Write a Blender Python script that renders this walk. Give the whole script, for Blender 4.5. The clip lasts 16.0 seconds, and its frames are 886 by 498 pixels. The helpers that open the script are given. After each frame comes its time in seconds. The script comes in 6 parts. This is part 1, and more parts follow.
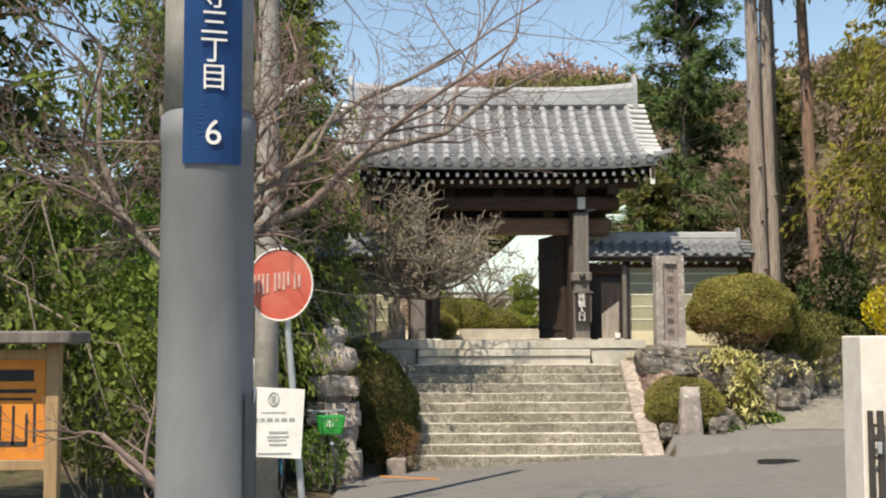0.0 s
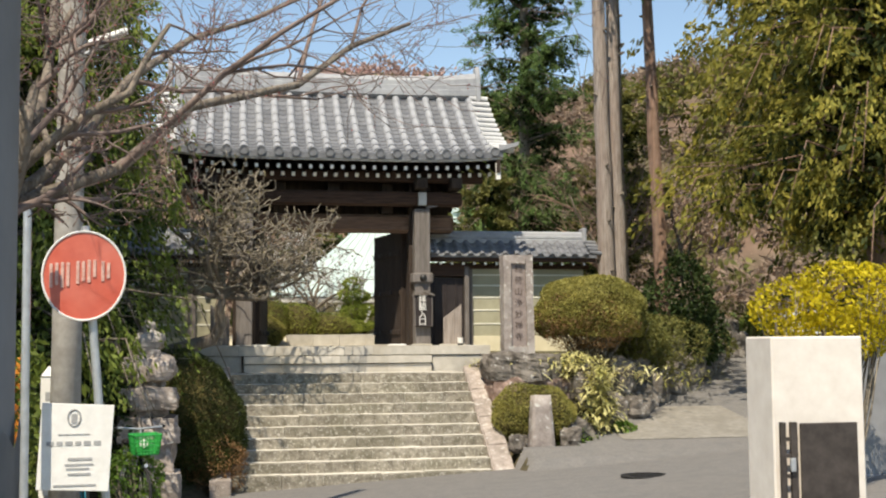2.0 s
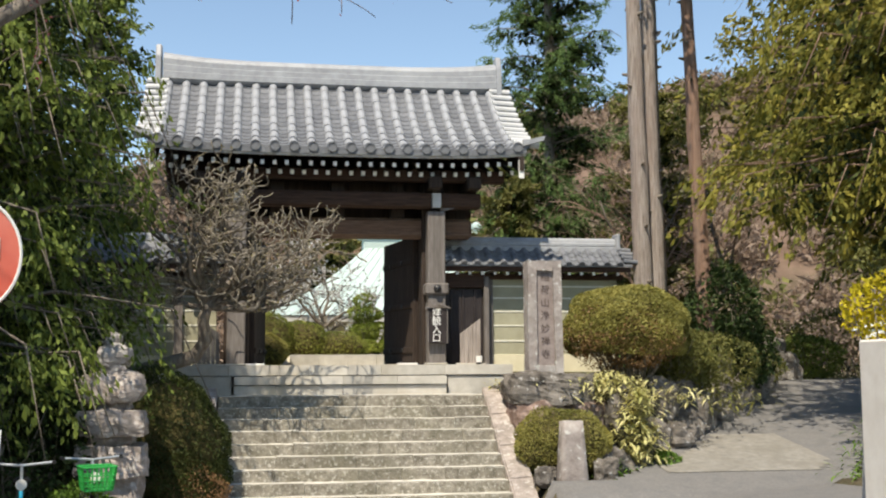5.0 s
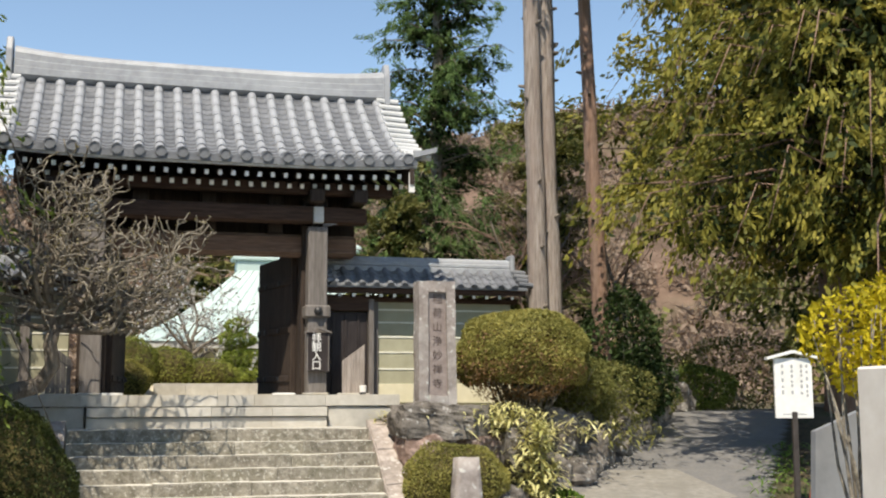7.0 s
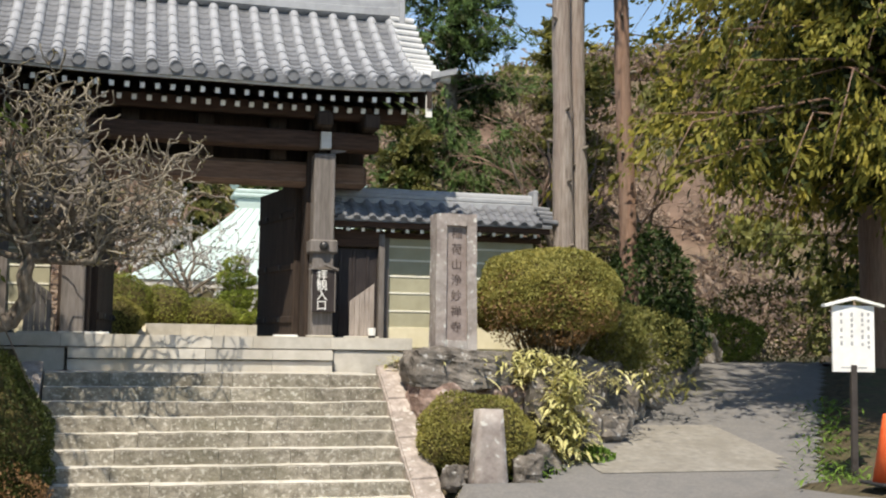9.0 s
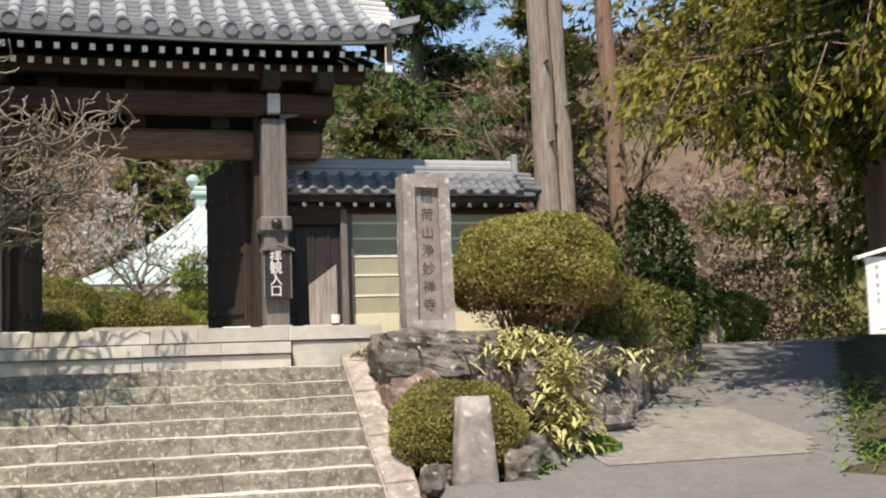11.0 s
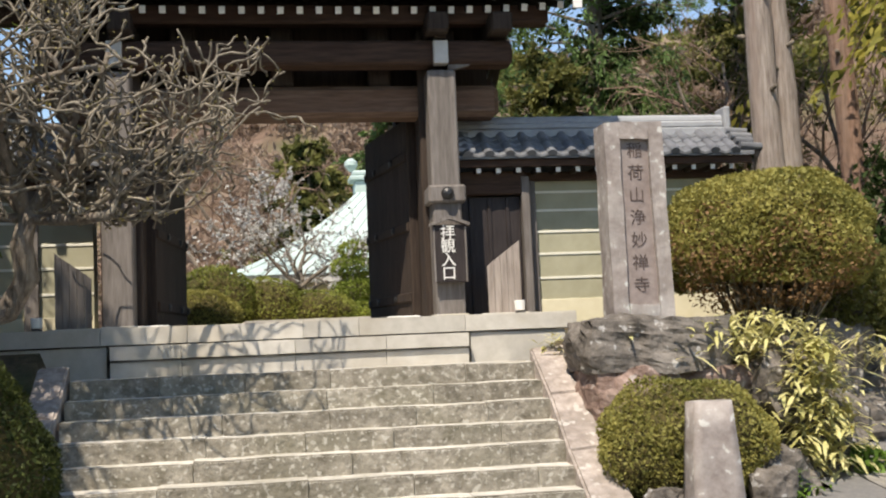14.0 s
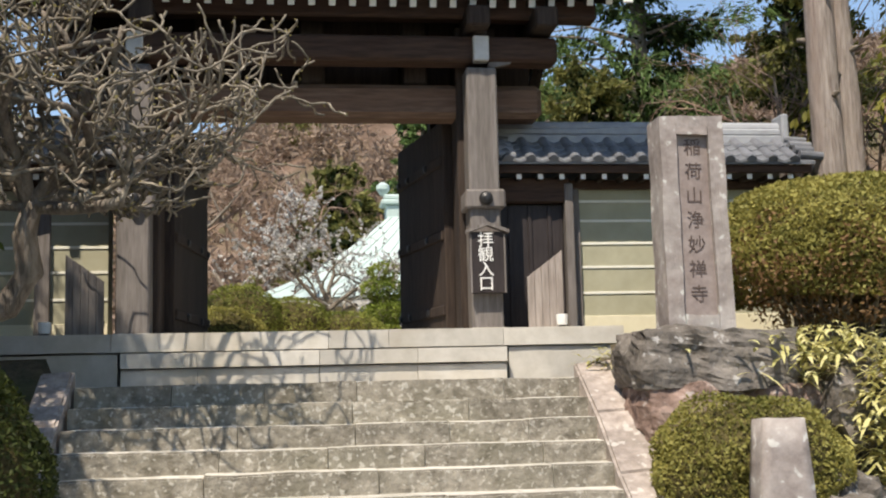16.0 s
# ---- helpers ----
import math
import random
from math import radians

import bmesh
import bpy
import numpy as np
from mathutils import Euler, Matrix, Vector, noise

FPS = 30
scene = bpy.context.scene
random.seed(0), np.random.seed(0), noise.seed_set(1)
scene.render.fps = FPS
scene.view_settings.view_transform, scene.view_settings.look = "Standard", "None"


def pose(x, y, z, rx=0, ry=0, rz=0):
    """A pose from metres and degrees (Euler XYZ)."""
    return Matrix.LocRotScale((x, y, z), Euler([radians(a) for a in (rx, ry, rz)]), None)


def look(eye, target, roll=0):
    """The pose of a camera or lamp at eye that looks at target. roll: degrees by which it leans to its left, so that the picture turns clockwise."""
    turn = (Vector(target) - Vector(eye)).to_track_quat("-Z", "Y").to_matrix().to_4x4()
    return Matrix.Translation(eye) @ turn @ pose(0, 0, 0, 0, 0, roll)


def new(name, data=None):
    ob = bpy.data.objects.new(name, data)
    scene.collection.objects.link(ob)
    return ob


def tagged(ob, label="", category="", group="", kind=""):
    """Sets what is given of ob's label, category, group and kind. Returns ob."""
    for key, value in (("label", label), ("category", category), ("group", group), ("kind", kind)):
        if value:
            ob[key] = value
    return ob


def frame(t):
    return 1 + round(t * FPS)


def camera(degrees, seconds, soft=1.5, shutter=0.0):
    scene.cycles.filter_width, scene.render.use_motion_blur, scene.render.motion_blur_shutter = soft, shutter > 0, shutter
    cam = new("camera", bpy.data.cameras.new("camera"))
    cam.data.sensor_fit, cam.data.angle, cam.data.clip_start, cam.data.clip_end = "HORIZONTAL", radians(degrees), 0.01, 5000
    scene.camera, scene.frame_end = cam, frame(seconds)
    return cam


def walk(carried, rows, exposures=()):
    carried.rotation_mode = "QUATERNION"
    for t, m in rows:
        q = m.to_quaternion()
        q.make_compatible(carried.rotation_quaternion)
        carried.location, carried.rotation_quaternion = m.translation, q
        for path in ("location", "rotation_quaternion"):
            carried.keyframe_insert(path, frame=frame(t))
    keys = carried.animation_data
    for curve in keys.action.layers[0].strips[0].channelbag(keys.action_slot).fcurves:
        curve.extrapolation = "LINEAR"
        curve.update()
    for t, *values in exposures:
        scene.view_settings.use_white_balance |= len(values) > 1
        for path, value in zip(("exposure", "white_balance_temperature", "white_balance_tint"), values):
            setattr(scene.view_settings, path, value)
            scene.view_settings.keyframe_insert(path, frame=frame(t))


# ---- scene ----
cam = camera(42.0, 16.0, soft=2.1)
PATH = [
    (0, (-1.754, -17.006, 2.209), (-1.699, -15.012, 2.357), -0.2),
    (0.5, (-1.822, -16.622, 2.212), (-1.708, -14.631, 2.356), -0.2),
    (1, (-1.862, -16.158, 2.196), (-1.672, -14.172, 2.344), -0.3),
    (1.5, (-1.911, -15.679, 2.169), (-1.611, -13.708, 2.323), -0.4),
    (2, (-1.908, -15.267, 2.166), (-1.542, -13.307, 2.326), -0.4),
    (2.5, (-1.714, -15.008, 2.138), (-1.488, -13.03, 2.325), -0.3),
    (3, (-1.755, -14.563, 2.161), (-1.403, -12.604, 2.361), -0.4),
    (3.5, (-1.649, -14.178, 2.132), (-1.337, -12.215, 2.351), -0.6),
    (5.8, (-1.311, -12.385, 2.016), (-0.973, -10.422, 2.196), -0.2),
    (6, (-1.292, -12.239, 2.017), (-0.953, -10.275, 2.189), -0.2),
    (6.5, (-1.303, -11.887, 2.023), (-1.008, -9.916, 2.19), 0.1),
    (7, (-1.257, -11.494, 2.048), (-0.719, -9.584, 2.304), -0.2),
    (7.5, (-1.235, -11.131, 2.016), (-0.796, -9.205, 2.325), 0.5),
    (8, (-1.229, -10.723, 2.032), (-0.709, -8.81, 2.291), 0.5),
    (8.5, (-1.168, -10.319, 1.995), (-0.666, -8.395, 2.21), 0.9),
    (9, (-1.055, -9.938, 2.012), (-0.517, -8.019, 2.179), 0.8),
    (11.5, (-0.387, -7.688, 1.708), (0.184, -5.782, 1.908), -2.2),
    (12, (-0.438, -7.327, 1.729), (0.128, -5.422, 1.957), -2.3),
    (12.5, (-0.588, -6.94, 1.76), (-0.265, -4.983, 2.01), -1.1),
    (13, (-0.496, -6.565, 1.744), (-0.172, -4.608, 2.003), -1.6),
    (13.5, (-0.336, -6.189, 1.768), (-0.021, -4.226, 1.986), -2.2),
    (14, (-0.238, -5.828, 1.766), (0.069, -3.859, 1.942), -2.5),
    (14.5, (-0.214, -5.52, 1.717), (0.174, -3.563, 1.863), -2.9),
    (15, (-0.15, -5.288, 1.642), (0.108, -3.313, 1.824), -2.1),
    (15.5, (-0.132, -5.207, 1.563), (0.117, -3.233, 1.767), -1.8),
    (16, (-0.187, -5.024, 1.559), (0.069, -3.056, 1.803), -1.4),
]
walk(cam, [(t, look(eye, target, roll)) for t, eye, target, roll in PATH], exposures=((0, 0.39, 7800, 8), (5, 0.38, 7400, 8), (9, 0.41, 7300, 9), (12, 0.45, 7400, 11), (16, 0.4, 7300, 11)))

# ---- light ----
SUN_DIR = Vector((-0.3, -0.56, 1.0)).normalized()
world = bpy.data.worlds.new("sky_world")
scene.world = world
world.use_nodes = True
wn = world.node_tree.nodes
wl = world.node_tree.links
sky = wn.new("ShaderNodeTexSky")
sky.sky_type = "NISHITA"
sky.sun_disc = False
sky.sun_elevation = math.asin(SUN_DIR.z)
sky.sun_rotation = math.atan2(SUN_DIR.x, SUN_DIR.y)
sky.air_density, sky.dust_density, sky.ozone_density = 1.0, 0.1, 3.0
wn["Background"].inputs["Strength"].default_value = 0.15
wl.new(sky.outputs["Color"], wn["Background"].inputs["Color"])
sun_data = bpy.data.lights.new("sun", "SUN")
sun_data.energy = 4.7
sun_data.angle = radians(0.53)
sun_data.color = (1.0, 0.95, 0.88)
sun = new("sun", sun_data)
sun.matrix_world = look(SUN_DIR * 60, (0, 0, 0))


# ---- materials ----
def surface(name, a, b, scale=6.0, rough=0.8, bump=0.3, c=None, stain=0.8, metal=0.0, island=0.0, stretch=None,
            object_random=0.0, bump_scale=None, spec=0.3, dist=0.01, spots=None):
    """A two-scale noise surface: grain between a and b, broad stains towards c."""
    m = bpy.data.materials.new(name)
    m.use_nodes = True
    n, l = m.node_tree.nodes, m.node_tree.links
    p = n["Principled BSDF"]
    p.inputs["Roughness"].default_value = rough
    p.inputs["Metallic"].default_value = metal
    p.inputs["Specular IOR Level"].default_value = spec
    tc = n.new("ShaderNodeTexCoord")
    mp = n.new("ShaderNodeMapping")
    mp.inputs["Scale"].default_value = stretch or (1, 1, 1)
    l.new(tc.outputs["Object"], mp.inputs["Vector"])
    n1 = n.new("ShaderNodeTexNoise")
    n1.inputs["Scale"].default_value = scale
    n1.inputs["Detail"].default_value = 6
    n1.inputs["Roughness"].default_value = 0.65
    l.new(mp.outputs["Vector"], n1.inputs["Vector"])
    r1 = n.new("ShaderNodeValToRGB")
    r1.color_ramp.elements[0].position, r1.color_ramp.elements[1].position = 0.33, 0.68
    r1.color_ramp.elements[0].color = (*a, 1)
    r1.color_ramp.elements[1].color = (*b, 1)
    l.new(n1.outputs["Fac"], r1.inputs["Fac"])
    colour = r1.outputs["Color"]
    if c:
        n2 = n.new("ShaderNodeTexNoise")
        n2.inputs["Scale"].default_value = scale * 0.17
        n2.inputs["Detail"].default_value = 4
        n2.inputs["Roughness"].default_value = 0.6
        l.new(mp.outputs["Vector"], n2.inputs["Vector"])
        r2 = n.new("ShaderNodeValToRGB")
        r2.color_ramp.elements[0].position, r2.color_ramp.elements[1].position = 0.45, 0.66
        r2.color_ramp.elements[0].color = (0, 0, 0, 1)
        r2.color_ramp.elements[1].color = (stain, stain, stain, 1)
        l.new(n2.outputs["Fac"], r2.inputs["Fac"])
        mx = n.new("ShaderNodeMix")
        mx.data_type = "RGBA"
        l.new(r2.outputs["Color"], mx.inputs[0])
        l.new(colour, mx.inputs[6])
        mx.inputs[7].default_value = (*c, 1)
        colour = mx.outputs[2]
    if spots:
        tone, size, at, most = spots
        n4 = n.new("ShaderNodeTexNoise")
        n4.inputs["Scale"].default_value = size
        n4.inputs["Detail"].default_value = 3
        n4.inputs["Distortion"].default_value = 0.15
        l.new(tc.outputs["Object"], n4.inputs["Vector"])
        r4 = n.new("ShaderNodeValToRGB")
        r4.color_ramp.elements[0].position, r4.color_ramp.elements[1].position = at, at + 0.05
        r4.color_ramp.elements[0].color = (0, 0, 0, 1)
        r4.color_ramp.elements[1].color = (most, most, most, 1)
        l.new(n4.outputs["Fac"], r4.inputs["Fac"])
        m4 = n.new("ShaderNodeMix")
        m4.data_type = "RGBA"
        l.new(r4.outputs["Color"], m4.inputs[0])
        l.new(colour, m4.inputs[6])
        m4.inputs[7].default_value = (*tone, 1)
        colour = m4.outputs[2]
    for amount, node, socket in ((island, "ShaderNodeNewGeometry", "Random Per Island"), (object_random, "ShaderNodeObjectInfo", "Random")):
        if amount:
            g = n.new(node)
            mr = n.new("ShaderNodeMapRange")
            mr.inputs["To Min"].default_value, mr.inputs["To Max"].default_value = 1 - amount, 1 + amount
            l.new(g.outputs[socket], mr.inputs["Value"])
            hs = n.new("ShaderNodeHueSaturation")
            l.new(mr.outputs["Result"], hs.inputs["Value"])
            l.new(colour, hs.inputs["Color"])
            colour = hs.outputs["Color"]
    l.new(colour, p.inputs["Base Color"])
    if bump:
        n3 = n.new("ShaderNodeTexNoise")
        n3.inputs["Scale"].default_value = bump_scale or scale * 3
        n3.inputs["Detail"].default_value = 5
        l.new(mp.outputs["Vector"], n3.inputs["Vector"])
        bp = n.new("ShaderNodeBump")
        bp.inputs["Strength"].default_value = bump
        bp.inputs["Distance"].default_value = dist
        l.new(n3.outputs["Fac"], bp.inputs["Height"])
        l.new(bp.outputs["Normal"], p.inputs["Normal"])
    return m


def leafy(name, a, b, through_light=0.35, rough=0.6):
    """Leaves: colour varies from leaf to leaf, some light passes through."""
    m = bpy.data.materials.new(name)
    m.use_nodes = True
    n, l = m.node_tree.nodes, m.node_tree.links
    p = n["Principled BSDF"]
    p.inputs["Roughness"].default_value = rough
    p.inputs["Specular IOR Level"].default_value = 0.25
    g = n.new("ShaderNodeNewGeometry")
    r = n.new("ShaderNodeValToRGB")
    r.color_ramp.elements[0].color = (*a, 1)
    r.color_ramp.elements[1].color = (*b, 1)
    tc = n.new("ShaderNodeTexCoord")
    nz = n.new("ShaderNodeTexNoise")
    nz.inputs["Scale"].default_value = 1.3
    nz.inputs["Detail"].default_value = 2
    l.new(tc.outputs["Object"], nz.inputs["Vector"])
    ad = n.new("ShaderNodeMath")
    ad.operation = "MULTIPLY_ADD"
    ad.inputs[1].default_value = 0.55
    l.new(g.outputs["Random Per Island"], ad.inputs[0])
    ms = n.new("ShaderNodeMath")
    ms.operation = "MULTIPLY_ADD"
    ms.inputs[1].default_value, ms.inputs[2].default_value = 1.6, -0.58
    l.new(nz.outputs["Fac"], ms.inputs[0])
    l.new(ms.outputs[0], ad.inputs[2])
    l.new(ad.outputs[0], r.inputs["Fac"])
    l.new(r.outputs["Color"], p.inputs["Base Color"])
    t = n.new("ShaderNodeBsdfTranslucent")
    l.new(r.outputs["Color"], t.inputs["Color"])
    mix = n.new("ShaderNodeMixShader")
    mix.inputs[0].default_value = through_light
    l.new(p.outputs[0], mix.inputs[1])
    l.new(t.outputs[0], mix.inputs[2])
    l.new(mix.outputs[0], n["Material Output"].inputs["Surface"])
    return m


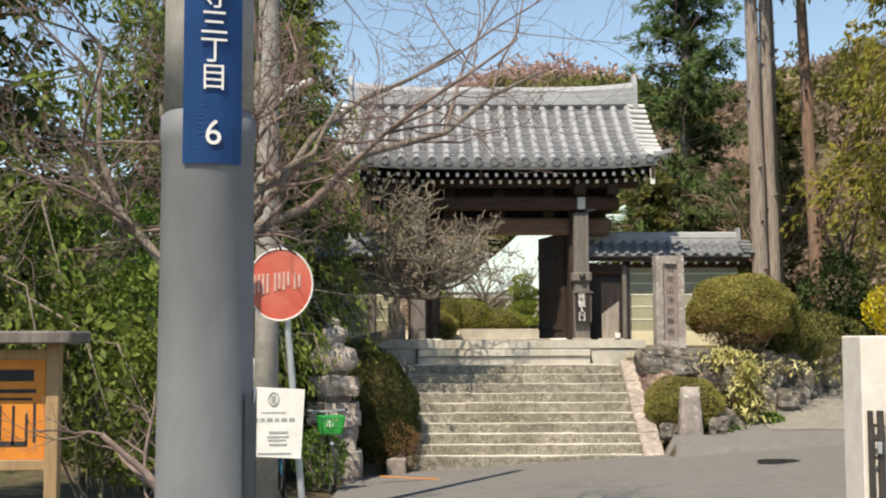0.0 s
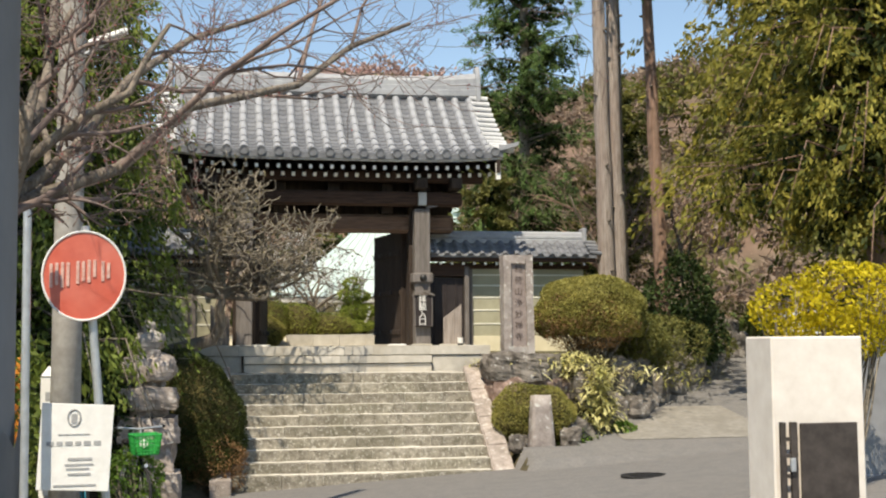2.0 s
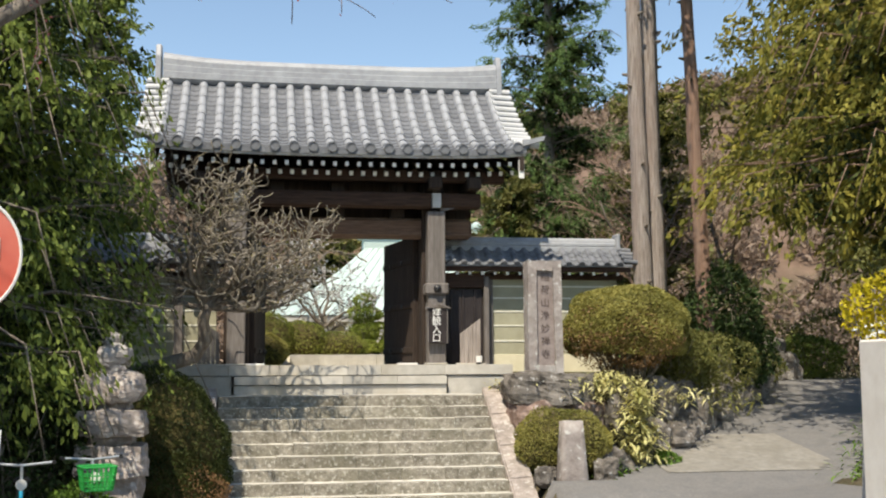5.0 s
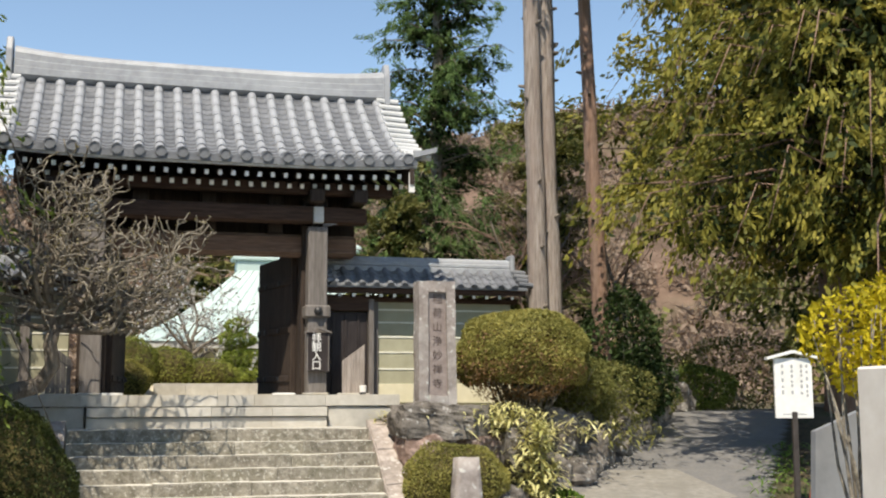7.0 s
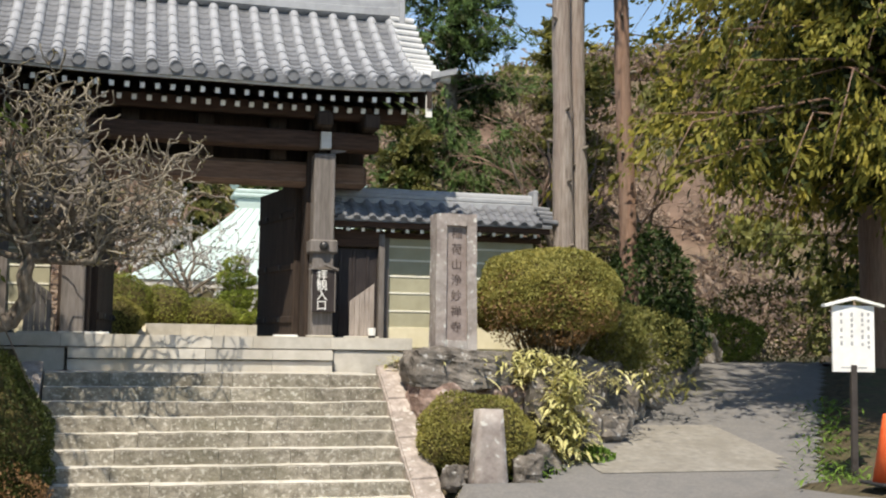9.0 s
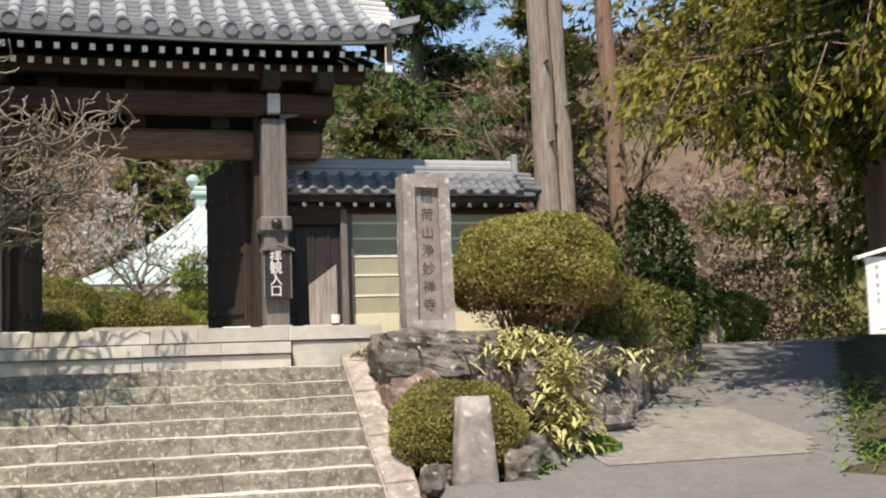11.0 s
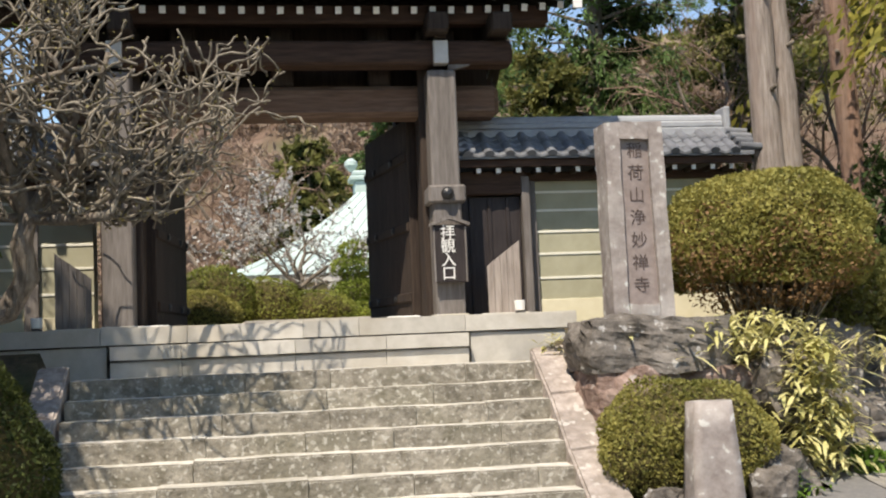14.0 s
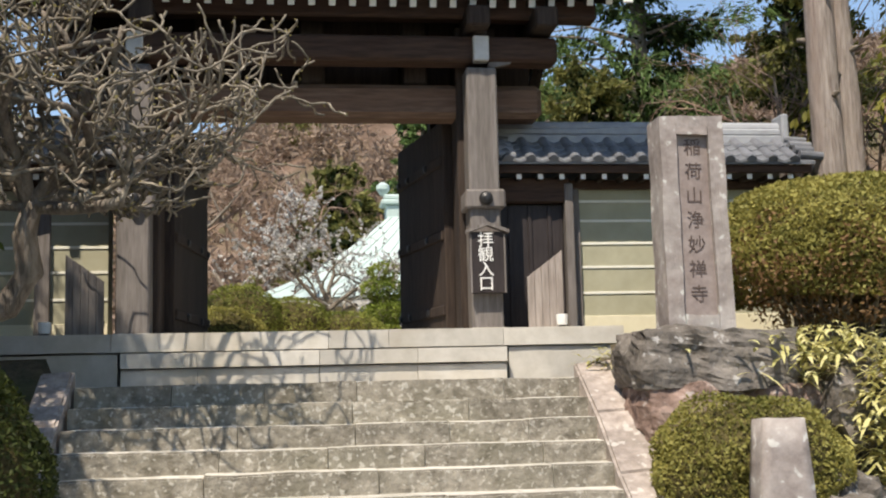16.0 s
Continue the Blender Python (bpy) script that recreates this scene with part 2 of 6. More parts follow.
M = dict(
    asphalt=surface("asphalt", (0.145, 0.14, 0.135), (0.215, 0.205, 0.195), 26, 0.92, 0.35, c=(0.13, 0.13, 0.13), stain=0.5),
    concrete=surface("old_concrete", (0.2, 0.187, 0.165), (0.3, 0.282, 0.25), 9, 0.9, 0.4, c=(0.19, 0.175, 0.15), stain=0.7),
    soil=surface("leaf_litter_soil", (0.05, 0.04, 0.025), (0.13, 0.1, 0.06), 9, 0.95, 0.8, c=(0.06, 0.075, 0.03), stain=0.7, dist=0.03),
    gravel=surface("pale_gravel", (0.42, 0.37, 0.28), (0.58, 0.52, 0.4), 30, 0.95, 0.6, c=(0.35, 0.31, 0.22), stain=0.5),
    step=surface("weathered_step_stone", (0.47, 0.445, 0.395), (0.74, 0.71, 0.64), 8, 0.9, 0.6, c=(0.3, 0.28, 0.22), stain=0.6, object_random=0.1, spots=((0.27, 0.255, 0.21), 14, 0.6, 0.5)),
    # mossy and lichened, but also darkened for the shade on upright faces
    riser=surface("shade_darkened_mossy_riser", (0.13, 0.115, 0.09), (0.36, 0.33, 0.275), 9, 0.95, 0.8, c=(0.15, 0.14, 0.1), stain=0.6, object_random=0.16, dist=0.02, spots=((0.58, 0.56, 0.5), 24, 0.58, 0.45)),
    panel=surface("reddish_stone_panel", (0.2, 0.16, 0.145), (0.32, 0.265, 0.245), 8, 0.92, 0.3, c=(0.36, 0.33, 0.31), stain=0.5),
    carved=surface("carved_brown_stone", (0.07, 0.05, 0.045), (0.12, 0.09, 0.08), 12, 0.95, 0.2),
    slab=surface("pale_platform_stone", (0.42, 0.395, 0.35), (0.55, 0.525, 0.475), 5, 0.85, 0.2, c=(0.4, 0.35, 0.27), stain=0.7, object_random=0.12),
    cheek=surface("pink_grey_cheek_stone", (0.25, 0.21, 0.185), (0.5, 0.435, 0.395), 9, 0.9, 0.8, c=(0.21, 0.18, 0.155), stain=0.7, dist=0.02, spots=((0.6, 0.57, 0.53), 10, 0.62, 0.6)),
    stele=surface("lichened_stele_stone", (0.2, 0.165, 0.15), (0.4, 0.355, 0.33), 6, 0.9, 0.6, c=(0.48, 0.47, 0.44), stain=0.5, spots=((0.6, 0.6, 0.56), 12, 0.62, 0.7)),
    rock=surface("dark_rock", (0.055, 0.047, 0.04), (0.22, 0.195, 0.17), 7, 0.9, 0.8, c=(0.27, 0.245, 0.22), stain=0.5, object_random=0.22, dist=0.03, spots=((0.5, 0.49, 0.47), 12, 0.62, 0.6)),
    tile=surface("grey_roof_tile", (0.25, 0.258, 0.275), (0.35, 0.36, 0.38), 7, 0.5, 0.15, c=(0.42, 0.432, 0.45), stain=0.5, object_random=0.03, spec=0.5),
    tile_pale=surface("pale_weathered_verge_tile", (0.46, 0.465, 0.47), (0.62, 0.625, 0.63), 9, 0.55, 0.15, c=(0.4, 0.405, 0.41), stain=0.5),
    # roof tile darkened for the shade lying between the cover rows
    tile_dark=surface("shade_darkened_tile", (0.095, 0.1, 0.112), (0.175, 0.182, 0.195), 9, 0.55, 0.2, c=(0.2, 0.205, 0.215), stain=0.4, island=0.12, spec=0.45),
    wood=surface("dark_weathered_wood", (0.024, 0.016, 0.013), (0.062, 0.044, 0.034), 5, 0.8, 0.4, c=(0.07, 0.052, 0.042), stain=0.4, stretch=(6, 6, 0.6), object_random=0.1),
    wood_h=surface("dark_weathered_beam", (0.03, 0.017, 0.012), (0.08, 0.045, 0.03), 5, 0.8, 0.4, c=(0.07, 0.03, 0.018), stain=0.5, stretch=(0.6, 6, 6), object_random=0.1),
    tile_wall=surface("dark_wall_tile", (0.1, 0.105, 0.118), (0.19, 0.195, 0.21), 8, 0.45, 0.2, c=(0.27, 0.275, 0.285), stain=0.5, object_random=0.12, spec=0.5),
    faded=surface("faded_lettering", (0.55, 0.27, 0.22), (0.7, 0.5, 0.44), 40, 0.6, 0.05),
    # reddish beam wood with sunlight added by a brighter colour
    wood_red=surface("reddish_beam_painted_sunlit", (0.085, 0.05, 0.034), (0.21, 0.135, 0.095), 5, 0.8, 0.4, c=(0.14, 0.075, 0.045), stain=0.6, stretch=(0.6, 6, 6)),
    # the sign board's own dark wood; on the side door, painted recess shade
    board=surface("black_brown_board_and_recess", (0.02, 0.015, 0.015), (0.042, 0.033, 0.032), 6, 0.6, 0.15, stretch=(4, 4, 0.6)),
    rock_red=surface("red_brown_rock", (0.14, 0.085, 0.065), (0.36, 0.26, 0.22), 7, 0.9, 0.8, c=(0.2, 0.19, 0.17), stain=0.6, dist=0.03, spots=((0.5, 0.48, 0.45), 14, 0.64, 0.5)),
    wood_grey=surface("grey_sun_bleached_wood", (0.13, 0.115, 0.105), (0.24, 0.215, 0.2), 5, 0.8, 0.4, c=(0.09, 0.075, 0.065), stain=0.5, stretch=(6, 6, 0.6)),
    # weathered plank brightened in colour to look sunlit
    wood_sunlit=surface("sunlit_weathered_plank", (0.24, 0.2, 0.175), (0.42, 0.365, 0.325), 5, 0.85, 0.4, c=(0.2, 0.165, 0.14), stain=0.5, stretch=(6, 6, 0.6)),
    white=surface("white_paint", (0.72, 0.71, 0.68), (0.84, 0.83, 0.8), 8, 0.6, 0.05, c=(0.66, 0.64, 0.6), stain=0.3),
    fascia=surface("pale_fascia", (0.5, 0.49, 0.47), (0.64, 0.63, 0.6), 8, 0.7, 0.1, c=(0.4, 0.39, 0.37), stain=0.4),
    plaster=surface("olive_cream_plaster", (0.34, 0.325, 0.225), (0.41, 0.39, 0.28), 4, 0.9, 0.15, c=(0.31, 0.3, 0.22), stain=0.5),
    plaster_pale=surface("cream_plaster_band", (0.66, 0.6, 0.42), (0.76, 0.7, 0.52), 4, 0.9, 0.1, c=(0.6, 0.55, 0.4), stain=0.4),
    stripe=surface("white_plaster_line", (0.7, 0.68, 0.58), (0.78, 0.76, 0.66), 8, 0.85, 0.05),
    copper=surface("pale_verdigris_copper", (0.4, 0.5, 0.475), (0.49, 0.59, 0.56), 1.4, 0.7, 0.05, c=(0.53, 0.62, 0.595), stain=0.4, spec=0.4),
    iron=surface("black_iron", (0.012, 0.012, 0.013), (0.03, 0.03, 0.032), 20, 0.45, 0.1, spec=0.5),
    bark=surface("grey_brown_bark", (0.11, 0.085, 0.065), (0.3, 0.255, 0.21), 6, 0.95, 0.9, c=(0.2, 0.19, 0.15), stain=0.5, stretch=(3, 3, 0.7), dist=0.03),
    bark_cedar=surface("pale_cedar_bark", (0.21, 0.165, 0.14), (0.45, 0.39, 0.345), 7, 0.95, 0.9, c=(0.29, 0.215, 0.18), stain=0.6, stretch=(5, 5, 0.4), dist=0.03),
    bark_red=surface("reddish_cedar_bark", (0.2, 0.12, 0.085), (0.36, 0.23, 0.17), 7, 0.95, 0.9, c=(0.26, 0.2, 0.16), stain=0.4, stretch=(5, 5, 0.4), dist=0.03),
    twig=surface("lichened_twig", (0.07, 0.058, 0.046), (0.32, 0.28, 0.22), 14, 0.9, 0.4, island=0.2),
    twig_cherry=surface("cherry_twig", (0.12, 0.085, 0.075), (0.25, 0.19, 0.165), 10, 0.85, 0.3, island=0.2),
    twig_far=surface("far_bare_twigs", (0.2, 0.13, 0.1), (0.34, 0.24, 0.18), 1.5, 0.95, 0, island=0.25),
    pole=surface("grey_wrapped_pole", (0.15, 0.155, 0.165), (0.23, 0.235, 0.245), 3, 0.6, 0.1, c=(0.15, 0.15, 0.155), stain=0.6, stretch=(1, 1, 0.5)),
    pole_concrete=surface("concrete_pole", (0.28, 0.26, 0.235), (0.4, 0.38, 0.35), 12, 0.9, 0.25, c=(0.22, 0.2, 0.18), stain=0.5),
    sign_blue=surface("enamel_blue", (0.012, 0.07, 0.24), (0.02, 0.1, 0.32), 5, 0.35, 0.02, spec=0.5),
    sign_red=surface("faded_red_enamel", (0.5, 0.075, 0.045), (0.62, 0.13, 0.085), 5, 0.4, 0.03, c=(0.7, 0.3, 0.24), stain=0.5, spec=0.5),
    galv=surface("galvanised_steel", (0.42, 0.44, 0.46), (0.56, 0.58, 0.6), 12, 0.45, 0.05, metal=0.6, spec=0.5),
    ink=surface("black_ink", (0.02, 0.02, 0.02), (0.04, 0.04, 0.04), 12, 0.7, 0),
    ink_grey=surface("faded_ink", (0.3, 0.3, 0.3), (0.4, 0.4, 0.4), 12, 0.7, 0),
    orange=surface("orange_notice", (0.62, 0.2, 0.03), (0.72, 0.28, 0.05), 5, 0.6, 0.05, c=(0.5, 0.14, 0.03), stain=0.3),
    wood_new=surface("pale_notice_timber", (0.3, 0.19, 0.1), (0.44, 0.3, 0.17), 5, 0.7, 0.2, stretch=(6, 6, 0.6), c=(0.24, 0.15, 0.08), stain=0.4),
    cream_wall=surface("cream_rendered_wall", (0.66, 0.6, 0.54), (0.76, 0.71, 0.65), 6, 0.85, 0.1, c=(0.6, 0.54, 0.48), stain=0.4),
    brown_metal=surface("brown_gate_metal", (0.05, 0.042, 0.038), (0.09, 0.075, 0.068), 8, 0.5, 0.05, metal=0.3),
    cone=surface("traffic_orange", (0.75, 0.1, 0.03), (0.85, 0.16, 0.05), 8, 0.45, 0.03),
    yellow_plastic=surface("yellow_plastic", (0.8, 0.5, 0.02), (0.85, 0.58, 0.04), 8, 0.4, 0.02),
    green_plastic=surface("green_plastic", (0.02, 0.3, 0.06), (0.03, 0.42, 0.09), 8, 0.35, 0.02, spec=0.5),
    rubber=surface("black_rubber", (0.015, 0.015, 0.016), (0.03, 0.03, 0.03), 20, 0.8, 0.1),
    cyan=surface("cyan_paint", (0.02, 0.3, 0.5), (0.03, 0.4, 0.6), 8, 0.35, 0.02, spec=0.5),
    grey_plain=surface("plain_grey_sheet", (0.2, 0.205, 0.215), (0.27, 0.275, 0.285), 4, 0.6, 0.05, c=(0.18, 0.18, 0.19), stain=0.4),
    hill=surface("wooded_hill", (0.09, 0.06, 0.042), (0.2, 0.135, 0.1), 0.6, 1.0, 0, c=(0.09, 0.11, 0.045), stain=0.8),
    # dark leaf tones for the filler bodies: inner shade put into colour
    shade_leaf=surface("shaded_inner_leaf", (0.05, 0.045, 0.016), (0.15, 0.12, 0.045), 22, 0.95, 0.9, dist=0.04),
    leaf_hedge=leafy("dark_clipped_hedge_leaf", (0.018, 0.03, 0.008), (0.105, 0.125, 0.03)),
    leaf_clip=leafy("clipped_azalea_leaf", (0.14, 0.145, 0.036), (0.46, 0.41, 0.125)),
    leaf_clip_brown=leafy("bronzed_azalea_leaf", (0.15, 0.085, 0.035), (0.34, 0.2, 0.1)),
    leaf_dark=leafy("dark_evergreen_leaf", (0.016, 0.032, 0.009), (0.075, 0.115, 0.032), 0.2, 0.6),
    leaf_mid=leafy("mid_green_leaf", (0.05, 0.085, 0.015), (0.26, 0.32, 0.07)),
    leaf_fir=leafy("fir_needles", (0.055, 0.11, 0.035), (0.2, 0.3, 0.095)),
    # near-black needles: the shade inside a crown, put into the colour
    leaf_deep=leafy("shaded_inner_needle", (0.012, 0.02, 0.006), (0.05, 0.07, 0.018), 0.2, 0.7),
    leaf_gold=leafy("golden_cypress_leaf", (0.06, 0.085, 0.016), (0.42, 0.36, 0.07)),
    leaf_yellow=leafy("yellow_flowering_leaf", (0.3, 0.26, 0.02), (0.75, 0.6, 0.03)),
    leaf_bamboo=leafy("variegated_bamboo_grass", (0.38, 0.37, 0.11), (0.84, 0.77, 0.42), 0.3),
    leaf_olive=leafy("hill_evergreen_leaf", (0.08, 0.095, 0.026), (0.27, 0.255, 0.08)),
    leaf_brown=leafy("hill_bare_crown", (0.2, 0.145, 0.105), (0.42, 0.315, 0.24)),
    blossom=leafy("pink_hill_blossom", (0.4, 0.26, 0.22), (0.62, 0.45, 0.4)),
    plum=leafy("white_plum_blossom", (0.45, 0.44, 0.42), (0.75, 0.74, 0.72), 0.3),
    leaf_garden=leafy("garden_shrub_leaf", (0.09, 0.115, 0.022), (0.32, 0.34, 0.08)),
    leaf_pine=leafy("bright_garden_pine_needle", (0.12, 0.18, 0.03), (0.4, 0.45, 0.1)),
    leaf_weed=leafy("fresh_weed_leaf", (0.07, 0.14, 0.02), (0.2, 0.32, 0.06)),
)


# ---- mesh helpers ----
def link_mesh(name, verts, faces, material, parent=None, label="", smooth=False):
    me = bpy.data.meshes.new(name)
    me.from_pydata(verts, [], faces)
    me.materials.append(material)
    if smooth:
        me.polygons.foreach_set("use_smooth", [True] * len(me.polygons))
    me.update()
    ob = new(name, me)
    if parent:
        ob.parent = parent
    if label:
        ob["label"] = label
    return ob


def part(name, bm, material, parent=None, label="", smooth=False):
    me = bpy.data.meshes.new(name)
    bm.normal_update()
    bm.to_mesh(me)
    bm.free()
    me.materials.append(material)
    if smooth:
        me.polygons.foreach_set("use_smooth", [True] * len(me.polygons))
    ob = new(name, me)
    if parent:
        ob.parent = parent
    if label:
        ob["label"] = label
    return ob


def thing(name, x, y, z, label, category, group="", kind="", turn=0):
    ob = new(name)
    ob.matrix_basis = pose(x, y, z, 0, 0, turn)
    return tagged(ob, label, category, group, kind)


def box(x0, x1, y0, y1, z0, z1, bevel=0.0, bm=None, m=None, segments=1):
    own = bm is None
    bm = bm or bmesh.new()
    r = bmesh.ops.create_cube(bm, size=1, matrix=Matrix.Translation(((x0 + x1) / 2, (y0 + y1) / 2, (z0 + z1) / 2)) @ Matrix.Diagonal((x1 - x0, y1 - y0, z1 - z0, 1)))
    if bevel:
        edges = list({e for v in r["verts"] for e in v.link_edges})
        bmesh.ops.bevel(bm, geom=edges, offset=bevel, segments=segments, profile=0.6, affect="EDGES")
    if m is not None and own:
        bmesh.ops.transform(bm, matrix=m, verts=bm.verts)
    return bm


def rod(p, q, r0, r1=None, sides=10, bm=None):
    """A tapered round bar from p to q."""
    bm = bm or bmesh.new()
    p, q = Vector(p), Vector(q)
    d = q - p
    m = Matrix.Translation((p + q) / 2) @ d.to_track_quat("Z", "Y").to_matrix().to_4x4()
    bmesh.ops.create_cone(bm, cap_ends=True, segments=sides, radius1=r0, radius2=r0 if r1 is None else r1, depth=d.length, matrix=m)
    return bm


def lathe(profile, sides=24, bm=None, m=None):
    """Turns (radius, height) pairs about the z axis."""
    bm = bm or bmesh.new()
    rings = []
    for r, z in profile:
        rings.append([bm.verts.new((r * math.cos(2 * math.pi * i / sides), r * math.sin(2 * math.pi * i / sides), z)) for i in range(sides)])
    for a, b in zip(rings, rings[1:]):
        for i in range(sides):
            bm.faces.new((a[i], a[(i + 1) % sides], b[(i + 1) % sides], b[i]))
    bm.faces.new(rings[0][::-1])
    bm.faces.new(rings[-1])
    if m is not None:
        bmesh.ops.transform(bm, matrix=m, verts=bm.verts)
    return bm


def prism(points, y0, y1, bm=None):
    """A flat outline in x, z carried from y0 to y1."""
    bm = bm or bmesh.new()
    a = [bm.verts.new((x, y0, z)) for x, z in points]
    b = [bm.verts.new((x, y1, z)) for x, z in points]
    bm.faces.new(a)
    bm.faces.new(b[::-1])
    for i in range(len(points)):
        j = (i + 1) % len(points)
        bm.faces.new((a[j], a[i], b[i], b[j]))
    return bm


def boulder(x, y, z, sx, sy, sz, seed, rough=0.22, level=3):
    """A weathered rock: a sphere flattened and broken by noise."""
    bm = bmesh.new()
    bmesh.ops.create_icosphere(bm, subdivisions=level, radius=1)
    off = Vector((seed * 7.3, seed * 3.1, seed * 1.7))
    for v in bm.verts:
        c = v.co.normalized()
        c = Vector([math.copysign(abs(k) ** 0.7, k) for k in c])
        f = 1 + rough * noise.noise(c * 1.3 + off) * 1.2 + rough * 0.6 * noise.noise(c * 3.4 + off) + rough * 0.3 * noise.noise(c * 8 + off)
        v.co = Vector((c.x * sx * f, c.y * sy * f, c.z * sz * f)) + Vector((x, y, z))
    return bm


def hewn(x0, x1, y0, y1, z0, z1, seed, rough=0.03, rounding=0.35, cuts=5):
    """A roughly squared stone: a block with softened corners and a broken skin."""
    bm = bmesh.new()
    bmesh.ops.create_cube(bm, size=2)
    bmesh.ops.subdivide_edges(bm, edges=list(bm.edges), cuts=cuts, use_grid_fill=True)
    off = Vector((seed * 5.1, seed * 2.3, seed * 3.7))
    half = Vector(((x1 - x0) / 2, (y1 - y0) / 2, (z1 - z0) / 2))
    mid = Vector(((x0 + x1) / 2, (y0 + y1) / 2, (z0 + z1) / 2))
    for v in bm.verts:
        c = v.co.copy()
        v.co = c.lerp(c.normalized() * 1.2, rounding)
        v.co = Vector((v.co.x * half.x, v.co.y * half.y, v.co.z * half.z))
        d = v.co.normalized()
        v.co += mid + d * rough * (noise.noise(v.co * 3 + off) * 1.6 + noise.noise(v.co * 9 + off) * 0.8 + noise.noise(v.co * 22 + off) * 0.35)
    return bm


def leaves(name, centres, size, material, parent=None, label="", aspect=0.45, droop=0.0, rng=None, bend=0.25, dirs=None):
    """One mesh of many small pointed leaves, each turned its own way."""
    rng = rng or np.random.default_rng(1)
    c = np.asarray(centres, dtype=np.float64)
    n = len(c)
    d = rng.normal(size=(n, 3))
    d[:, 2] -= droop
    if dirs is not None:
        d = dirs + 0.45 * d
    d /= np.linalg.norm(d, axis=1, keepdims=True)
    s = rng.normal(size=(n, 3))
    s = np.cross(d, s)
    s /= np.linalg.norm(s, axis=1, keepdims=True) + 1e-9
    k = np.cross(d, s)
    ln = size * rng.uniform(0.6, 1.35, (n, 1))
    w = ln * aspect * rng.uniform(0.8, 1.2, (n, 1))
    v = np.stack((c - d * ln * 0.5, c + s * w * 0.5 + k * ln * bend * 0.3, c + d * ln * 0.5, c - s * w * 0.5 + k * ln * bend * 0.3), 1).reshape(-1, 3)
    me = bpy.data.meshes.new(name)
    me.vertices.add(4 * n)
    me.vertices.foreach_set("co", v.ravel())
    me.loops.add(4 * n)
    me.loops.foreach_set("vertex_index", np.arange(4 * n, dtype=np.int32))
    me.polygons.add(n)
    me.polygons.foreach_set("loop_start", np.arange(0, 4 * n, 4, dtype=np.int32))
    me.update(calc_edges=True)
    me.materials.append(material)
    ob = new(name, me)
    if parent:
        ob.parent = parent
    if label:
        ob["label"] = label
    return ob


def tubes(name, lines, material, parent=None, label="", sides=5):
    """One mesh of tapered tubes; lines: lists of (point, radius)."""
    vs, fs = [], []
    for line in lines:
        base = len(vs)
        up = Vector((0.31, 0.17, 0.93))
        for i, (p, r) in enumerate(line):
            a = line[max(i - 1, 0)][0]
            b = line[min(i + 1, len(line) - 1)][0]
            t = (b - a).normalized()
            u = t.cross(up)
            if u.length < 1e-3:
                u = t.cross(Vector((1, 0, 0)))
            u.normalize()
            w = t.cross(u)
            for k in range(sides):
                an = 2 * math.pi * k / sides
                vs.append(p + (u * math.cos(an) + w * math.sin(an)) * r)
        for i in range(len(line) - 1):
            for k in range(sides):
                k2 = (k + 1) % sides
                a = base + i * sides
                fs.append((a + k, a + k2, a + sides + k2, a + sides + k))
        fs.append(tuple(base + (len(line) - 1) * sides + k for k in range(sides)))
    return link_mesh(name, vs, fs, material, parent, label, smooth=True)


def grow(rnd, start, way, length, radius, depth, out, wander=0.25, fork=3, lift=0.1, shrink=0.68, steps=5, spread=0.8, keep=None, least=0.0022):
    """Branches of a bare tree: a wandering limb that gives off others. out[depth] collects the limbs."""
    p, d = start.copy(), way.normalized()
    line = [(p.copy(), radius)]
    for i in range(steps):
        d = (d + Vector((rnd.gauss(0, wander), rnd.gauss(0, wander), rnd.gauss(0, wander) + lift))).normalized()
        p = p + d * length / steps
        if keep and not keep(p):
            break
        line.append((p.copy(), max(radius * (1 - 0.62 * (i + 1) / steps), least)))
    if len(line) < 2:
        return
    out.setdefault(depth, []).append(line)
    if depth <= 0:
        return
    for j in range(fork):
        k = min(len(line) - 1, 1 + int((j + rnd.random()) / fork * (len(line) - 1)))
        q, r = line[k]
        t = (line[k][0] - line[k - 1][0]).normalized()
        side = Vector((rnd.gauss(0, 1), rnd.gauss(0, 1), rnd.gauss(0, 1)))
        side = (side - t * side.dot(t)).normalized()
        grow(rnd, q, t * (1 - 0.45 * spread) + side * spread, length * shrink * rnd.uniform(0.7, 1.2), r * 0.66, depth - 1, out, wander, fork, lift, shrink, steps, spread, keep, least)


def cloud(rng, n, x, y, z, rx, ry, rz, shell=0.5, lumps=0.18, low=-1.0):
    """Points in an uneven ellipsoid, denser towards its skin."""
    d = rng.normal(size=(int(n * 1.6), 3))
    d /= np.linalg.norm(d, axis=1, keepdims=True)
    d = d[d[:, 2] > low][:n]
    ph = rng.uniform(0, 6.28, 6)
    lump = 1 + lumps * (np.sin(3.1 * d[:, 0] + ph[0]) * np.sin(2.7 * d[:, 1] + ph[1]) + 0.6 * np.sin(6.3 * d[:, 2] + ph[2]) * np.sin(5.2 * d[:, 0] + ph[3]) + 0.4 * np.sin(11 * d[:, 1] + ph[4]) * np.sin(9 * d[:, 2] + ph[5]))
    r = (shell + (1 - shell) * rng.uniform(0, 1, len(d)) ** 0.6) * lump
    return np.array((x, y, z)) + d * r[:, None] * np.array((rx, ry, rz))


# ---- lie of the land ----
def lerp_table(v, xs, ys):
    return float(np.interp(v, xs, ys))


